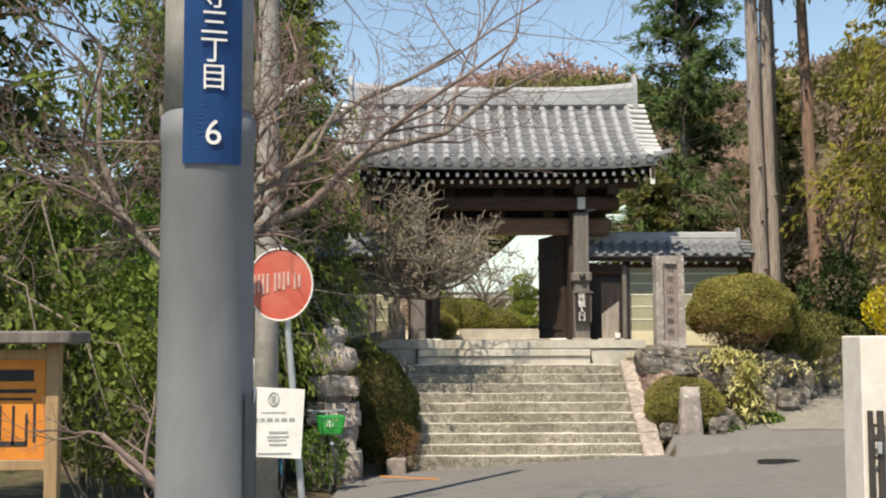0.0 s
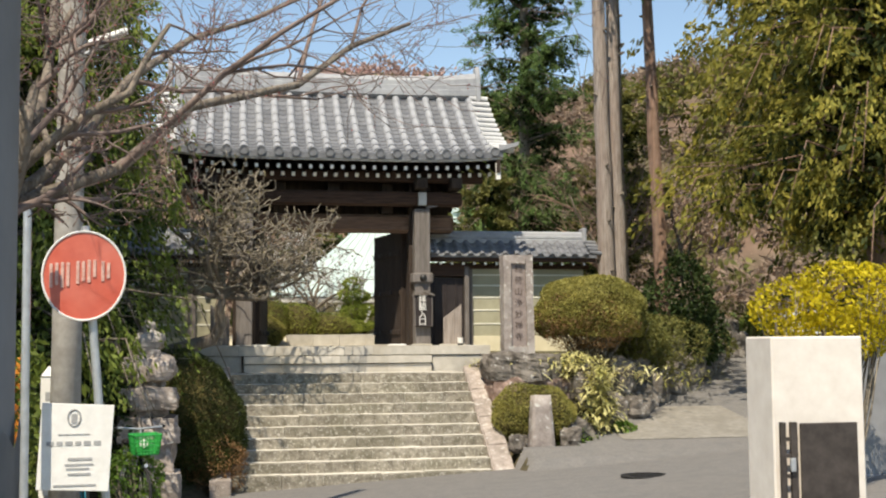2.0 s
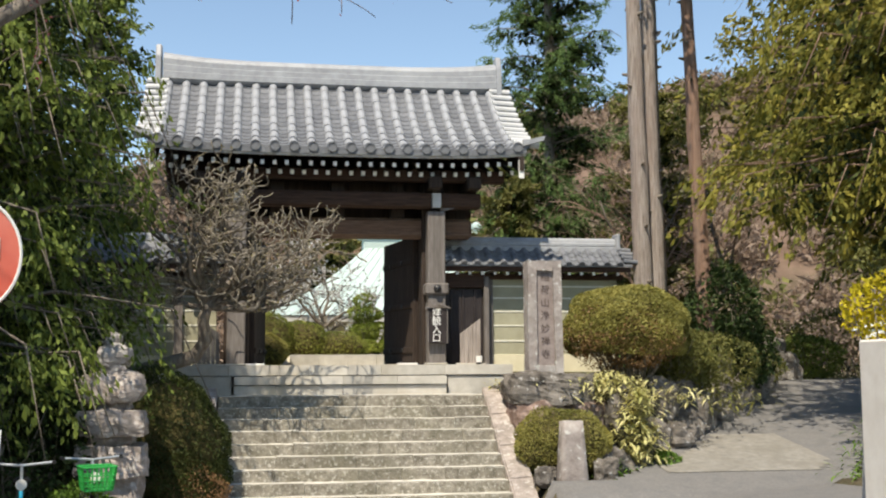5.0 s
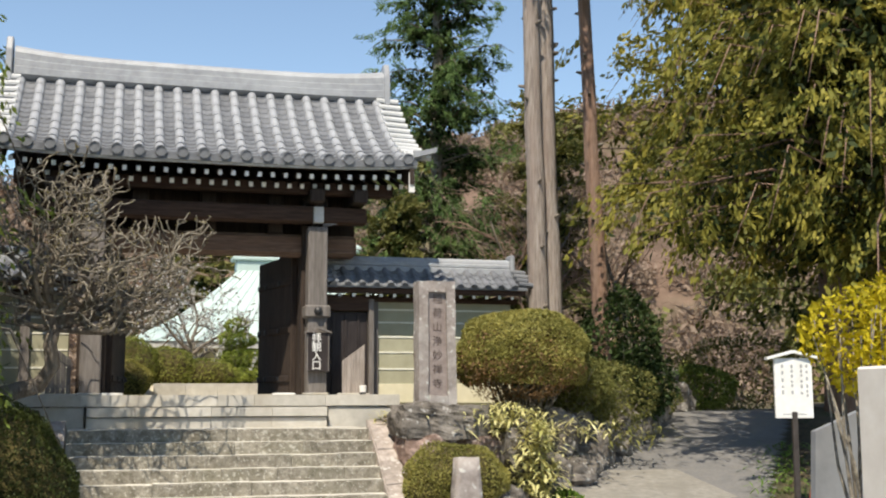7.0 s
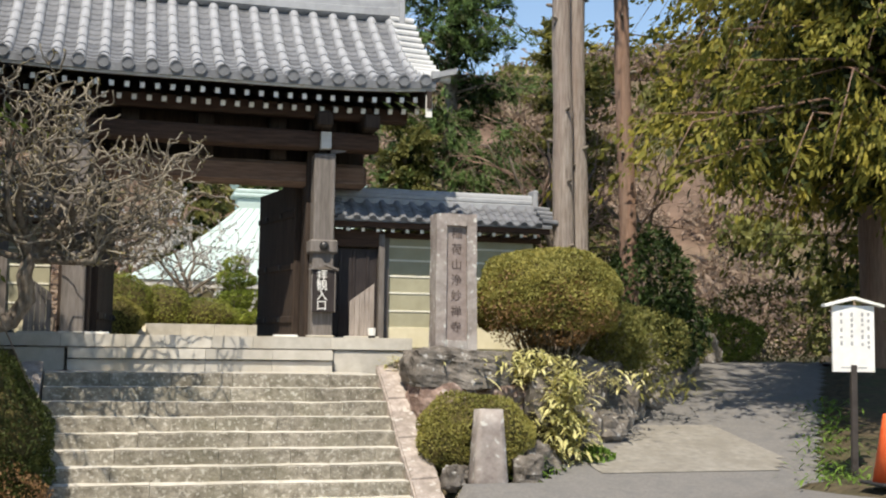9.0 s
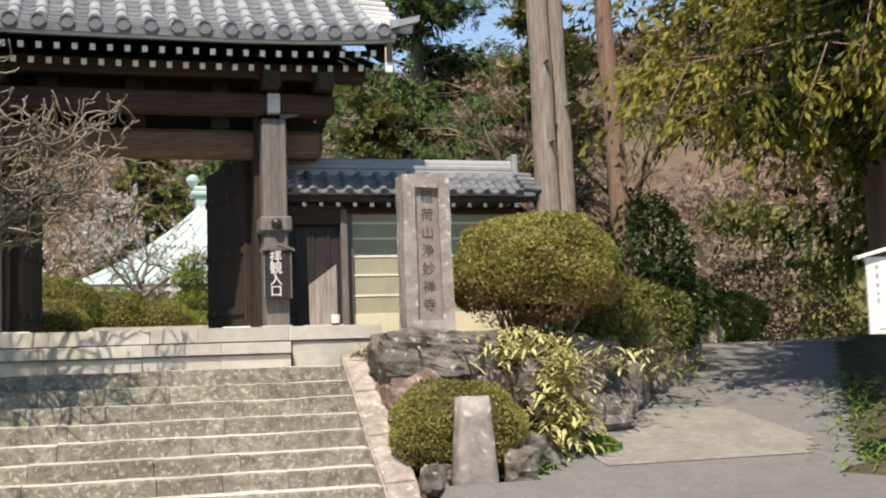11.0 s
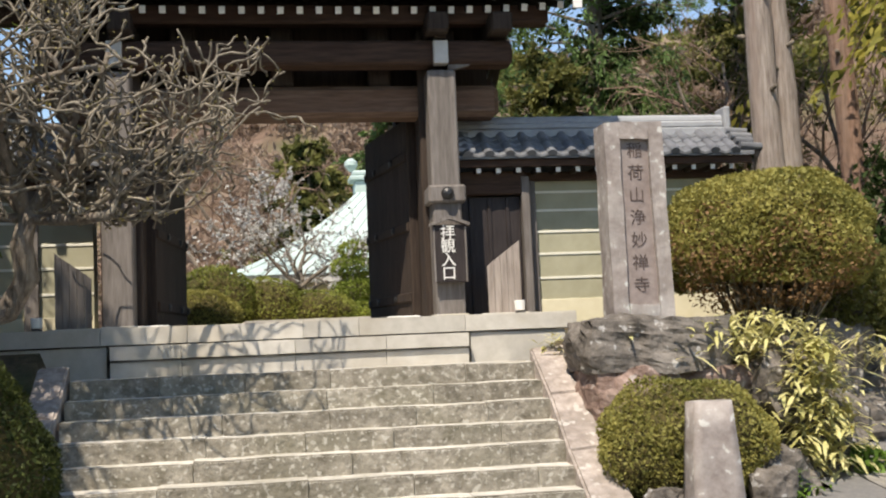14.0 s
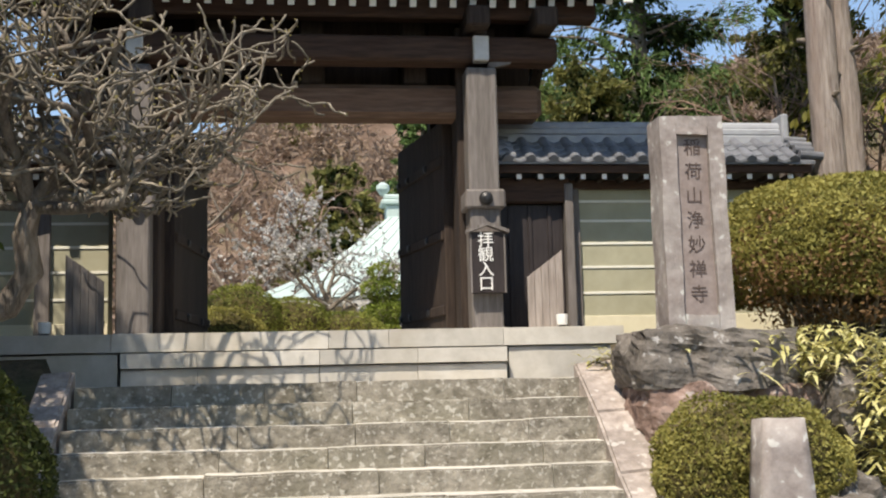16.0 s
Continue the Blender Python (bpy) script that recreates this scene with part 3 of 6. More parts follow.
def road_z(x, y):
    z = 0.22 + 0.06 * min(max(x, -4), 8) - 0.055 * min(max(y, -6), 2) + 0.03 * max(0, -6 - y)
    if y > 1 and x > 2.4:
        z = max(z, 0.45 + 0.15 * (min(y, 9.7) - 1))
    return z


def path_edge(y):
    """The foot of the rock wall along the side path."""
    return lerp_table(y, [1.5, 3, 3.8, 6.5, 9.3, 14, 60], [3.3, 4.36, 5.1, 7.1, 9.2, 13, 46])


def path_far_edge(y):
    return lerp_table(y, [-30, -6, -3, 1.0, 2.2, 9.5, 14, 60], [5, 5.0, 6.2, 6.3, 7.0, 12.0, 16, 49])


def land_z(x, y):
    if y < 1.5:
        z = road_z(x, y) - 0.05
        if x < -2.7:
            z += 0.12 * min(1, (-2.7 - x))
        if x > 6.2:
            z += 0.1
        return z
    if x >= path_edge(y):
        return road_z(x, y) - 0.05 + (0.14 if x > path_far_edge(y) + 0.4 else 0)
    court = 2.04
    if -2.1 < x < 2.35:
        return -0.15 + min(max(0, y - 1.9) * 0.6, 1.4) if y < 5.4 else court
    if x >= 2.35:
        low = road_z(x, 1.5) - 0.02
        k = min(max((y - 2.95) / 0.4, 0), 1)
        inner = 1.62 + 0.12 * min(max(y - 3.3, 0), 3.4)
        side = min(max((path_edge(y) - x - 0.15) / 0.45, 0), 1)
        return low + (inner - low) * min(k, side)
    return lerp_table(y, [1.5, 5.2, 8], [0.1, 2.0, court])


def sheet(name, xs, ys, fn, material, keep=None, wave=0.0):
    vs = [(x, y, fn(x, y) + wave * noise.noise(Vector((x * 0.9, y * 0.9, 0)))) for y in ys for x in xs]
    w = len(xs)
    fs = []
    for j in range(len(ys) - 1):
        for i in range(w - 1):
            cx, cy = (xs[i] + xs[i + 1]) / 2, (ys[j] + ys[j + 1]) / 2
            if keep is None or keep(cx, cy):
                fs.append((j * w + i, j * w + i + 1, (j + 1) * w + i + 1, (j + 1) * w + i))
    return link_mesh(name, vs, fs, material, smooth=True)


def axis(lo, hi, fine, far):
    near = list(np.arange(lo, hi + 1e-6, fine))
    return [-far, -far * 0.4, lo - 40, lo - 15, lo - 5] + near + [hi + 5, hi + 15, hi + 40, far * 0.4, far]


def far_land(x, y):
    z = land_z(min(max(x, -14), 18), min(max(y, -22), 16))
    return z


ground = tagged(sheet("ground", axis(-14, 18, 0.25, 900), axis(-22, 16, 0.25, 900), far_land, M["soil"], wave=0.02), "bare earth with leaf litter and moss", "ground", kind="structure")
road = tagged(sheet("road", list(np.arange(-2.75, 16.01, 0.15)), list(np.arange(-24, 14.01, 0.15)), road_z, M["asphalt"],
                    keep=lambda x, y: (y < 1.75 and x < path_far_edge(y)) or (y >= 1.4 and path_edge(y) - 0.1 < x < path_far_edge(y))),
              "worn grey asphalt lane sloping down to the temple steps", "road", kind="structure")
court = tagged(sheet("pavement", list(np.arange(-1.9, 2.6, 0.3)), list(np.arange(8.4, 20, 0.2)), lambda x, y: 2.065 if y < 12.15 else 2.335, M["gravel"]), "pale raked gravel court behind the gate", "pavement", kind="structure")


def patch_z(x, y):
    return road_z(x, y) + 0.008


patch = sheet("pavement", list(np.arange(4.2, 7.0, 0.14)), list(np.arange(2.1, 4.6, 0.14)), patch_z, M["concrete"],
              keep=lambda x, y: path_edge(y) + 0.25 < x < path_far_edge(y) - 0.5)
tagged(patch, "pale concrete patch laid across the side path", "pavement", kind="structure")

# a manhole cover set in the lane
mh = thing("manhole_cover", 3.18, -1.6, road_z(3.18, -1.6), "round dark iron manhole cover in the asphalt", "manhole cover")
part("rim", lathe([(0.33, 0.0), (0.33, 0.012), (0.3, 0.014), (0.3, 0.0)], 28), M["iron"], mh)
bm = lathe([(0.295, 0.0), (0.295, 0.010), (0.28, 0.012)], 28)
for k in range(-3, 4):
    box(-0.22, 0.22, k * 0.065 - 0.012, k * 0.065 + 0.012, 0.011, 0.018, bm=bm)
part("lid", bm, M["iron"], mh)
line = thing("road_marking", -1.45, -0.4, road_z(-1.45, -0.4), "short faded orange line painted on the asphalt", "road marking")
part("stroke", box(-0.75, 0.5, -0.04, 0.04, 0.004, 0.012, m=pose(0, 0, 0, 0, 3.4, 0)), M["orange"], line)


# ---- stone steps ----
STEP_Y, TREAD, STEP_Z, RISE = 1.7, 0.257, 0.1, 0.1545
stairs = thing("stone_steps", 0, STEP_Y, 0.0, "broad flight of worn mossy stone steps with bright edges and risers darkened for shade", "steps")
rs = random.Random(4)


def stone_block(x0, x1, y0, y1, z0, z1, name, material, parent, wear=0.02, ox=0, oy=0):
    bm = bmesh.new()
    r = bmesh.ops.create_cube(bm, size=1, matrix=Matrix.Translation(((x0 + x1) / 2 - ox, (y0 + y1) / 2 - oy, (z0 + z1) / 2)) @ Matrix.Diagonal((x1 - x0, y1 - y0, z1 - z0, 1)))
    n = max(1, int((x1 - x0) / 0.22))
    bmesh.ops.subdivide_edges(bm, edges=[e for e in bm.edges if abs(e.verts[0].co.x - e.verts[1].co.x) > 1e-4], cuts=n, use_grid_fill=True)
    front = [e for e in bm.edges if all(v.co.y < (y0 + y1) / 2 - oy and v.co.z > (z0 + z1) / 2 for v in e.verts)]
    bmesh.ops.bevel(bm, geom=front, offset=0.014, segments=2, affect="EDGES")
    for v in bm.verts:
        q = Vector((v.co.x * 3 + x0, v.co.y * 4 + y0 * 9, v.co.z * 4))
        v.co += Vector((0, noise.noise(q) * wear, noise.noise(q + Vector((9, 2, 5))) * wear * 0.6))
    ob = part(name, bm, material, parent)
    # front faces take the darker riser colour: shade painted in, besides moss
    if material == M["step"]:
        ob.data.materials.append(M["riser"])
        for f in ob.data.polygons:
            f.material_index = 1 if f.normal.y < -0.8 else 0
    return ob


for k in range(10):
    y0 = STEP_Y + k * TREAD
    z1 = STEP_Z + (k + 1) * RISE
    cuts = [-1.84]
    while cuts[-1] < 1.98:
        cuts.append(cuts[-1] + rs.uniform(0.55, 1.25))
    cuts[-1] = 2.0 + 0.015 * k
    if cuts[-1] - cuts[-2] < 0.3:
        cuts.pop(-2)
    for a, b in zip(cuts, cuts[1:]):
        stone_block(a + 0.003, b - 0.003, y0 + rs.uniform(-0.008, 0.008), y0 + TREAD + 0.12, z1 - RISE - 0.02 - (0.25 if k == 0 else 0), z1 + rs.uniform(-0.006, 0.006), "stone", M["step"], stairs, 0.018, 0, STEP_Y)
bmk = bmesh.new()
prism([(-1.8, -0.4), (1.98, -0.4), (1.98, -0.2), (-1.8, -0.2)], 0.3, 2.5, bmk)
part("core", bmk, M["rock"], stairs)


def cheek(x0, x1, name_label, skew):
    ob = thing("step_kerb", x0, STEP_Y, 0, name_label, "step kerb", "kerbs beside the steps")
    n = 4
    for i in range(n):
        a, b = i / n, (i + 1) / n
        bm = bmesh.new()
        pts = []
        for s, ex in ((a, 0.004), (b, -0.004)):
            y = -0.14 + s * 2.62 + ex
            z = 0.14 + s * 1.6
            sx = skew * s
            pts.append([bm.verts.new((sx, y, z + 0.03)), bm.verts.new((x1 - x0 + sx, y, z + 0.05)), bm.verts.new((x1 - x0 + sx, y, z - 0.8)), bm.verts.new((sx, y, z - 0.8))])
        for q in range(4):
            bm.faces.new((pts[0][q], pts[0][(q + 1) % 4], pts[1][(q + 1) % 4], pts[1][q]))
        bm.faces.new(pts[0][::-1])
        bm.faces.new(pts[1])
        bmesh.ops.recalc_face_normals(bm, faces=bm.faces)
        bmesh.ops.bevel(bm, geom=[e for e in bm.edges if min(v.co.z for v in e.verts) > 0.14 + a * 1.6 - 0.2], offset=0.02, segments=2, affect="EDGES")
        for v in bm.verts:
            v.co += Vector((0.02, 0.0, 0.015)) * noise.noise(v.co * 4 + Vector((x0, 0, 0)))
        part("stone", bm, M["cheek"], ob)
    return ob


cheek(2.0, 2.33, "sloping pinkish stone kerb beside the steps", 0.06)
cheek(-2.12, -1.86, "sloping stone kerb under the clipped hedge", 0.0)
part("stone", box(-0.02, 0.28, -0.42, -0.16, 0.0, 0.27, 0.02), M["cheek"], bpy.data.objects["step_kerb.001"])

# ---- platform of the gate ----
platform = thing("stone_platform", 0, 5.0, 2.1, "pale cut-stone platform that carries the temple gate", "platform")
for a, b in zip([-1.85, -0.95, -0.1, 0.75, 1.3], [-0.95, -0.1, 0.75, 1.3, 2.04]):
    stone_block(a + 0.002, b - 0.002, 4.02 + 0.245, 5.0, 1.45, 1.648, "slab", M["slab"], platform, 0.006, 0, 5.0).location.z = -2.1
for a, b in zip([-1.63, -1.0, 0.02, 0.86], [-1.0, 0.02, 0.86, 1.64]):
    stone_block(a + 0.002, b - 0.002, 4.9, 5.3, 1.62, 1.79, "slab", M["slab"], platform, 0.006, 0, 5.0).location.z = -2.1
    stone_block(a + 0.002, b - 0.002, 4.86, 5.3, 1.805, 1.93, "slab", M["slab"], platform, 0.006, 0, 5.0).location.z = -2.1
for a, b in ((-2.75, -1.67), (1.68, 2.6)):
    stone_block(a, b, 5.0, 5.4, 1.3, 1.93, "slab", M["slab"], platform, 0.006, 0, 5.0).location.z = -2.1
for a, b in zip([-2.9, -1.72, -0.95, 0.1, 0.62, 1.63], [-1.72, -0.95, 0.1, 0.62, 1.63, 2.72]):
    stone_block(a + 0.002, b - 0.002, 4.97, 5.75, 1.945, 2.1, "slab", M["slab"], platform, 0.006, 0, 5.0).location.z = -2.1
bm = box(-2.6, 2.6, 0.34, 0.74, -0.6, -0.16)
box(-2.0, 2.5, 0.76, 3.6, -0.6, -0.005, bm=bm)
part("core", bm, M["slab"], platform)

terrace = thing("garden_terrace", 0.75, 12.0, 2.05, "low beige stone edge of the garden terrace inside the gate", "terrace edge", kind="structure")
for k in range(5):
    stone_block(-1.3 + k * 0.62, -0.684 + k * 0.62, 0.0, 0.35, 0.0, 0.3, "stone", M["slab"], terrace, 0.008)
# ---- temple gate ----
gate = thing("temple_gate", 0, 5.6, 2.1, "dark wooden temple gate under a curved grey tile roof", "gate")
GY, GZ = 5.6, 2.1
TURN = {1: 11, -1: 7}


def gp(name, bm, material, label="", parent=None):
    bmesh.ops.transform(bm, matrix=Matrix.Translation((0, -GY, -GZ)), verts=bm.verts)
    return part(name, bm, material, parent or gate, label)


for s, xc in ((1, 1.59), (-1, -1.62)):
    front = gp("front_post", box(xc - 0.145, xc + 0.145, 5.5, 5.78, 2.1, 4.6, 0.015), M["wood_grey"], "grey sun-bleached square post")
    part("stone_base", box(xc - 0.17, xc + 0.17, -0.13, 0.21, 0.0, 0.03, 0.01), M["slab"], front)
    bracket = gp("bracket", box(xc - 0.19, xc + 0.19, 5.45, 5.8, 3.24, 3.42, 0.02), M["wood_grey"])
    bm = lathe([(0.065, 0), (0.065, 0.02), (0.05, 0.05), (0.02, 0.065)], 16, m=Matrix.Translation((xc, 5.45 - GY, 3.33 - GZ)) @ Euler((radians(90), 0, 0)).to_matrix().to_4x4())
    part("nail_cover", bm, M["iron"], bracket, "round black iron nail cover")
    gp("bearing_cap", box(xc - 0.075, xc + 0.075, 5.46, 5.78, 4.66, 4.9, 0.01), M["fascia"], "pale bearing block under the eaves")
    gp("neck_block", box(xc - 0.06, xc + 0.06, 5.48, 5.78, 4.92, 5.2, 0.01), M["wood"])
    bm = prism([(0.08, 0), (0.3, 0.06), (0.36, 0.2), (0.32, 0.21), (0.26, 0.11), (0.08, 0.09)], 5.55, 5.62)
    bmesh.ops.transform(bm, matrix=Matrix.Translation((xc, 0, 4.6)) @ Matrix.Diagonal((s, 1, 1, 1)), verts=bm.verts)
    bmesh.ops.recalc_face_normals(bm, faces=bm.faces)
    gp("carved_nosing", bm, M["wood_grey"])
    gp("main_post", box(xc - 0.2, xc + 0.2, 5.82, 6.25, 2.1, 5.1, 0.015), M["wood"])
    gp("rear_post", box(xc - 0.14, xc + 0.14, 8.5, 8.78, 2.1, 5.2, 0.015), M["wood"])
    leaf = gp("door_leaf", box(-0.05, 0.05, 0, 1.62, 0.02, 2.16, 0.008, m=Matrix.Translation((xc - s * 0.24, 6.26, 2.1)) @ Euler((0, 0, radians(s * TURN[s]))).to_matrix().to_4x4()), M["wood"], "open plank door leaf of the gate")
    for z in (0.25, 1.0, 1.75):
        m = Matrix.Translation((xc - s * 0.24, 6.26 - GY, 0)) @ Euler((0, 0, radians(s * TURN[s]))).to_matrix().to_4x4()
        part("rail", box(-0.075, 0.075, 0.03, 1.6, z - 0.05, z + 0.05, 0.01, m=m), M["wood"], leaf)
        for yy in (0.5, 1.15, 1.5):
            part("stud", box(-0.1, 0.1, yy - 0.035, yy + 0.035, z - 0.035, z + 0.035, 0.015, m=m), M["iron"], leaf, "black iron door stud")
    gp("plinth_wall", box(xc - 0.06, xc + 0.06, 6.3, 8.5, 4.0, 4.9), M["wood"])

# this beam alone takes the brightened wood, as if the sun reached it
gp("lower_lintel", box(-2.25, 2.25, 5.86, 6.2, 4.2, 4.53, 0.05), M["wood_red"])
gp("upper_beam", box(-2.35, 2.35, 5.52, 5.8, 4.66, 4.92, 0.07, segments=3), M["wood_h"])
gp("eave_beam", box(-2.75, 2.75, 5.56, 5.76, 5.1, 5.3, 0.02), M["wood_h"])
gp("rear_beam", box(-2.75, 2.75, 8.54, 8.76, 4.9, 5.2, 0.02), M["wood_h"])
for x in (-1.0, 0.0, 1.0):
    gp("strut", box(x - 0.12, x + 0.12, 5.9, 6.15, 4.54, 5.3, 0.02), M["wood"])
for x in (-2.2, -1.55, 1.55, 2.2):
    gp("cross_beam", box(x - 0.11, x + 0.11, 5.3, 9.0, 4.95, 5.15, 0.02), M["wood"])
gp("transom_boarding", box(-2.2, 2.2, 6.22, 6.26, 4.25, 5.9), M["wood"])

# roof: profile from the eave up to the ridge
EY, RY, EZ, RZ = 5.0, 7.35, 5.52, 7.1


def roof_point(s, x=0.0, back=False, lift=0.0):
    """s from 0 at the eave to 1 at the ridge; the eave rises towards its ends."""
    y = EY + (RY - EY) * s
    z = EZ + (RZ - EZ) * s ** 1.5 + 0.1 * (abs(x) / 3.1) ** 4 * (1 - s) + lift
    return (x, 2 * RY - y if back else y, z)


def roof_shell(name, inset, drop, thick, material, half):
    vs, fs = [], []
    xs = np.linspace(-half, half, 25)
    ss = np.linspace(inset, 1, 15)
    for side in (False, True):
        for layer in (drop, drop - thick):
            base = len(vs)
            for s in ss:
                for x in xs:
                    vs.append(roof_point(s, x, side, layer))
            w = len(xs)
            for j in range(len(ss) - 1):
                for i in range(w - 1):
                    q = (base + j * w + i, base + j * w + i + 1, base + (j + 1) * w + i + 1, base + (j + 1) * w + i)
                    fs.append(q if (layer == drop) != side else q[::-1])
        n = len(ss) * len(xs)
        b = len(vs) - 2 * n
        for i in range(len(xs) - 1):
            fs.append((b + i, b + n + i, b + n + i + 1, b + i + 1))
        for j in range(len(ss) - 1):
            w = len(xs)
            for e in (0, w - 1):
                fs.append((b + j * w + e, b + (j + 1) * w + e, b + n + (j + 1) * w + e, b + n + j * w + e))
    vs = [(x, y - GY, z - GZ) for x, y, z in vs]
    ob = link_mesh(name, vs, fs, material, gate)
    return ob


roof = roof_shell("roof", 0.0, -0.03, 0.07, M["tile_dark"], 3.0)
roof["label"] = "curved roof of grey round and flat tiles"
roof_shell("roof_boarding", 0.03, -0.11, 0.04, M["wood"], 2.85)


def curve_pose(s, x, lift=0.0, ds=0.02):
    a, b = Vector(roof_point(max(s - ds, 0), x)), Vector(roof_point(min(s + ds, 1), x))
    d = (b - a).normalized()
    p = Vector(roof_point(s, x)) + Vector((0, -d.z, d.y)) * lift
    return Matrix.Translation(p - Vector((0, GY, GZ))) @ Euler((math.atan2(d.z, d.y), 0, 0)).to_matrix().to_4x4()


def cover_tile_mesh(length, r0, r1, name="cover_tile"):
    bm = bmesh.new()
    n = 8
    rows = []
    for y, r in ((0, r0), (length * 0.9, r0 * 0.98), (length * 0.92, r1), (length, r1)):
        rows.append([bm.verts.new((r * math.cos(math.pi * i / n), y, r * math.sin(math.pi * i / n) * 1.05)) for i in range(n + 1)])
    for a, b in zip(rows, rows[1:]):
        for i in range(n):
            bm.faces.new((a[i + 1], a[i], b[i], b[i + 1]))
    bm.faces.new(rows[0])
    me = bpy.data.meshes.new(name)
    bm.to_mesh(me)
    bm.free()
    me.materials.append(M["tile"])
    return me


arc = [0.0]
for i in range(400):
    a, b = roof_point(i / 400), roof_point((i + 1) / 400)
    arc.append(arc[-1] + math.dist(a, b))
TOTAL = arc[-1]


def s_at(length):
    return float(np.interp(length, arc, np.linspace(0, 1, 401)))


NT = 9
tile_mesh = cover_tile_mesh(TOTAL / NT * 1.06, 0.074, 0.0725)
cap_bm = lathe([(0.082, 0), (0.082, 0.03), (0.066, 0.032), (0.062, 0.02), (0.02, 0.02)], 16, m=Euler((radians(90), 0, 0)).to_matrix().to_4x4())
cap_mesh = bpy.data.meshes.new("eave_cap")
cap_bm.to_mesh(cap_mesh)
cap_bm.free()
cap_mesh.materials.append(M["tile_dark"])
rows_x = [2.85 - 0.3 * k for k in range(20)]
for x in rows_x:
    for j in range(NT):
        ob = new("cover_tile", tile_mesh)
        ob.parent = roof
        ob.matrix_basis = curve_pose(s_at(TOTAL * j / NT + 0.02), x + rs.uniform(-0.004, 0.004), 0.0)
    ob = new("eave_cap", cap_mesh)
    ob.parent = roof
    ob.matrix_basis = curve_pose(0.0, x, 0.01) @ pose(0, 0.0, 0)

# flat tiles laid in overlapping courses between the round ones
vs, fs = [], []
NP = 17
for k in range(-1, 20):
    xa, xb = 2.85 - 0.3 * k - 0.3 + 0.03, 2.85 - 0.3 * k - 0.03
    if k == -1:
        xa, xb = 2.87, 3.06
    if k == 19:
        xa, xb = -3.06, -2.87
    for j in range(NP):
        s0, s1 = s_at(TOTAL * j / NP), s_at(min(TOTAL * (j + 1.12) / NP, TOTAL))
        base = len(vs)
        for s, up in ((s0, 0.024 + rs.uniform(0, 0.005)), (s1, 0.004)):
            for i in range(5):
                u = i / 4
                x = xa + (xb - xa) * u
                sag = 0.035 * (2 * u - 1) ** 2
                px_, py_, pz_ = roof_point(s, x)
                vs.append((px_, py_ - GY, pz_ - GZ - 0.03 + up + sag))
        for i in range(5):
            x_, y_, z_ = vs[base + i]
            vs.append((x_, y_, z_ - 0.03))
        for i in range(4):
            fs.append((base + i, base + i + 1, base + 5 + i + 1, base + 5 + i))
            fs.append((base + 10 + i, base + 10 + i + 1, base + i + 1, base + i))
# pans use the darkened tile, so shade between rows is in the colour
pans = tagged(link_mesh("flat_tiles", vs, fs, M["tile_dark"], roof), kind="stuff")

# verge tiles stepping up both gable ends
verge_bm = bmesh.new()
rod((-0.18, 0, 0), (0.2, 0, -0.02), 0.055, 0.06, 10, verge_bm)
verge_mesh = bpy.data.meshes.new("verge_tile")
verge_bm.to_mesh(verge_mesh)
verge_bm.free()
verge_mesh.materials.append(M["tile_pale"])
for s_, sx in ((1, 3.02), (-1, -3.02)):
    for j in range(13):
        ob = new("verge_tile", verge_mesh)
        ob.parent = roof
        ob.matrix_basis = curve_pose(s_at(TOTAL * (j + 0.4) / 13), sx, 0.06) @ (pose(0, 0, 0) if s_ > 0 else pose(0, 0, 0, 0, 0, 180))
    bm = prism([(0, 0), (0.34, 0.1), (0.36, 0.18), (0.1, 0.11), (0, 0.11)], -0.06, 0.06)
    if s_ < 0:
        bmesh.ops.transform(bm, matrix=Matrix.Diagonal((-1, 1, 1, 1)), verts=bm.verts)
        bmesh.ops.reverse_faces(bm, faces=bm.faces)
    bmesh.ops.transform(bm, matrix=Matrix.Translation((s_ * 2.94, EY - GY + 0.02, EZ + 0.1 - GZ)), verts=bm.verts)
    part("corner_tile", bm, M["tile"], roof, "upturned corner tile")
# ridge
vs, fs = [], []
for i in range(25):
    x = -2.95 + 5.95 * i / 24
    up = 0.13 * (abs(x) / 3.0) ** 4
    for dy, z in ((-0.17, 0), (-0.17, 0.1), (-0.145, 0.11), (-0.145, 0.2), (-0.13, 0.21), (-0.13, 0.3), (-0.1, 0.36), (0, 0.41), (0.1, 0.36), (0.13, 0.3), (0.13, 0), (0, -0.1)):
        vs.append((x, RY + dy - GY, RZ - 0.02 + z + up * (z + 0.15) * 1.6 - GZ))
for i in range(24):
    for k in range(12):
        k2 = (k + 1) % 12
        fs.append((i * 12 + k, i * 12 + k2, (i + 1) * 12 + k2, (i + 1) * 12 + k))
fs.append(tuple(range(12)))
fs.append(tuple(24 * 12 + k for k in range(12))[::-1])
link_mesh("ridge", vs, fs, M["tile"], gate, "tall ridge of stacked tiles")
for s_ in (1, -1):
    bm = prism([(-0.2, -0.12), (0.2, -0.12), (0.17, 0.4), (0.08, 0.62), (-0.08, 0.62), (-0.17, 0.4)], -0.05, 0.05)
    bmesh.ops.transform(bm, matrix=Matrix.Translation((s_ * 3.03, RY - GY, RZ - GZ)) @ Euler((0, 0, radians(90))).to_matrix().to_4x4(), verts=bm.verts)
    bmesh.ops.bevel(bm, geom=list(bm.edges), offset=0.015, segments=1, affect="EDGES")
    part("ridge_end_tile", bm, M["tile"], gate, "upright ornamental ridge-end tile")

# eave boards, rafters with white tips, bargeboards
vs, fs = [], []
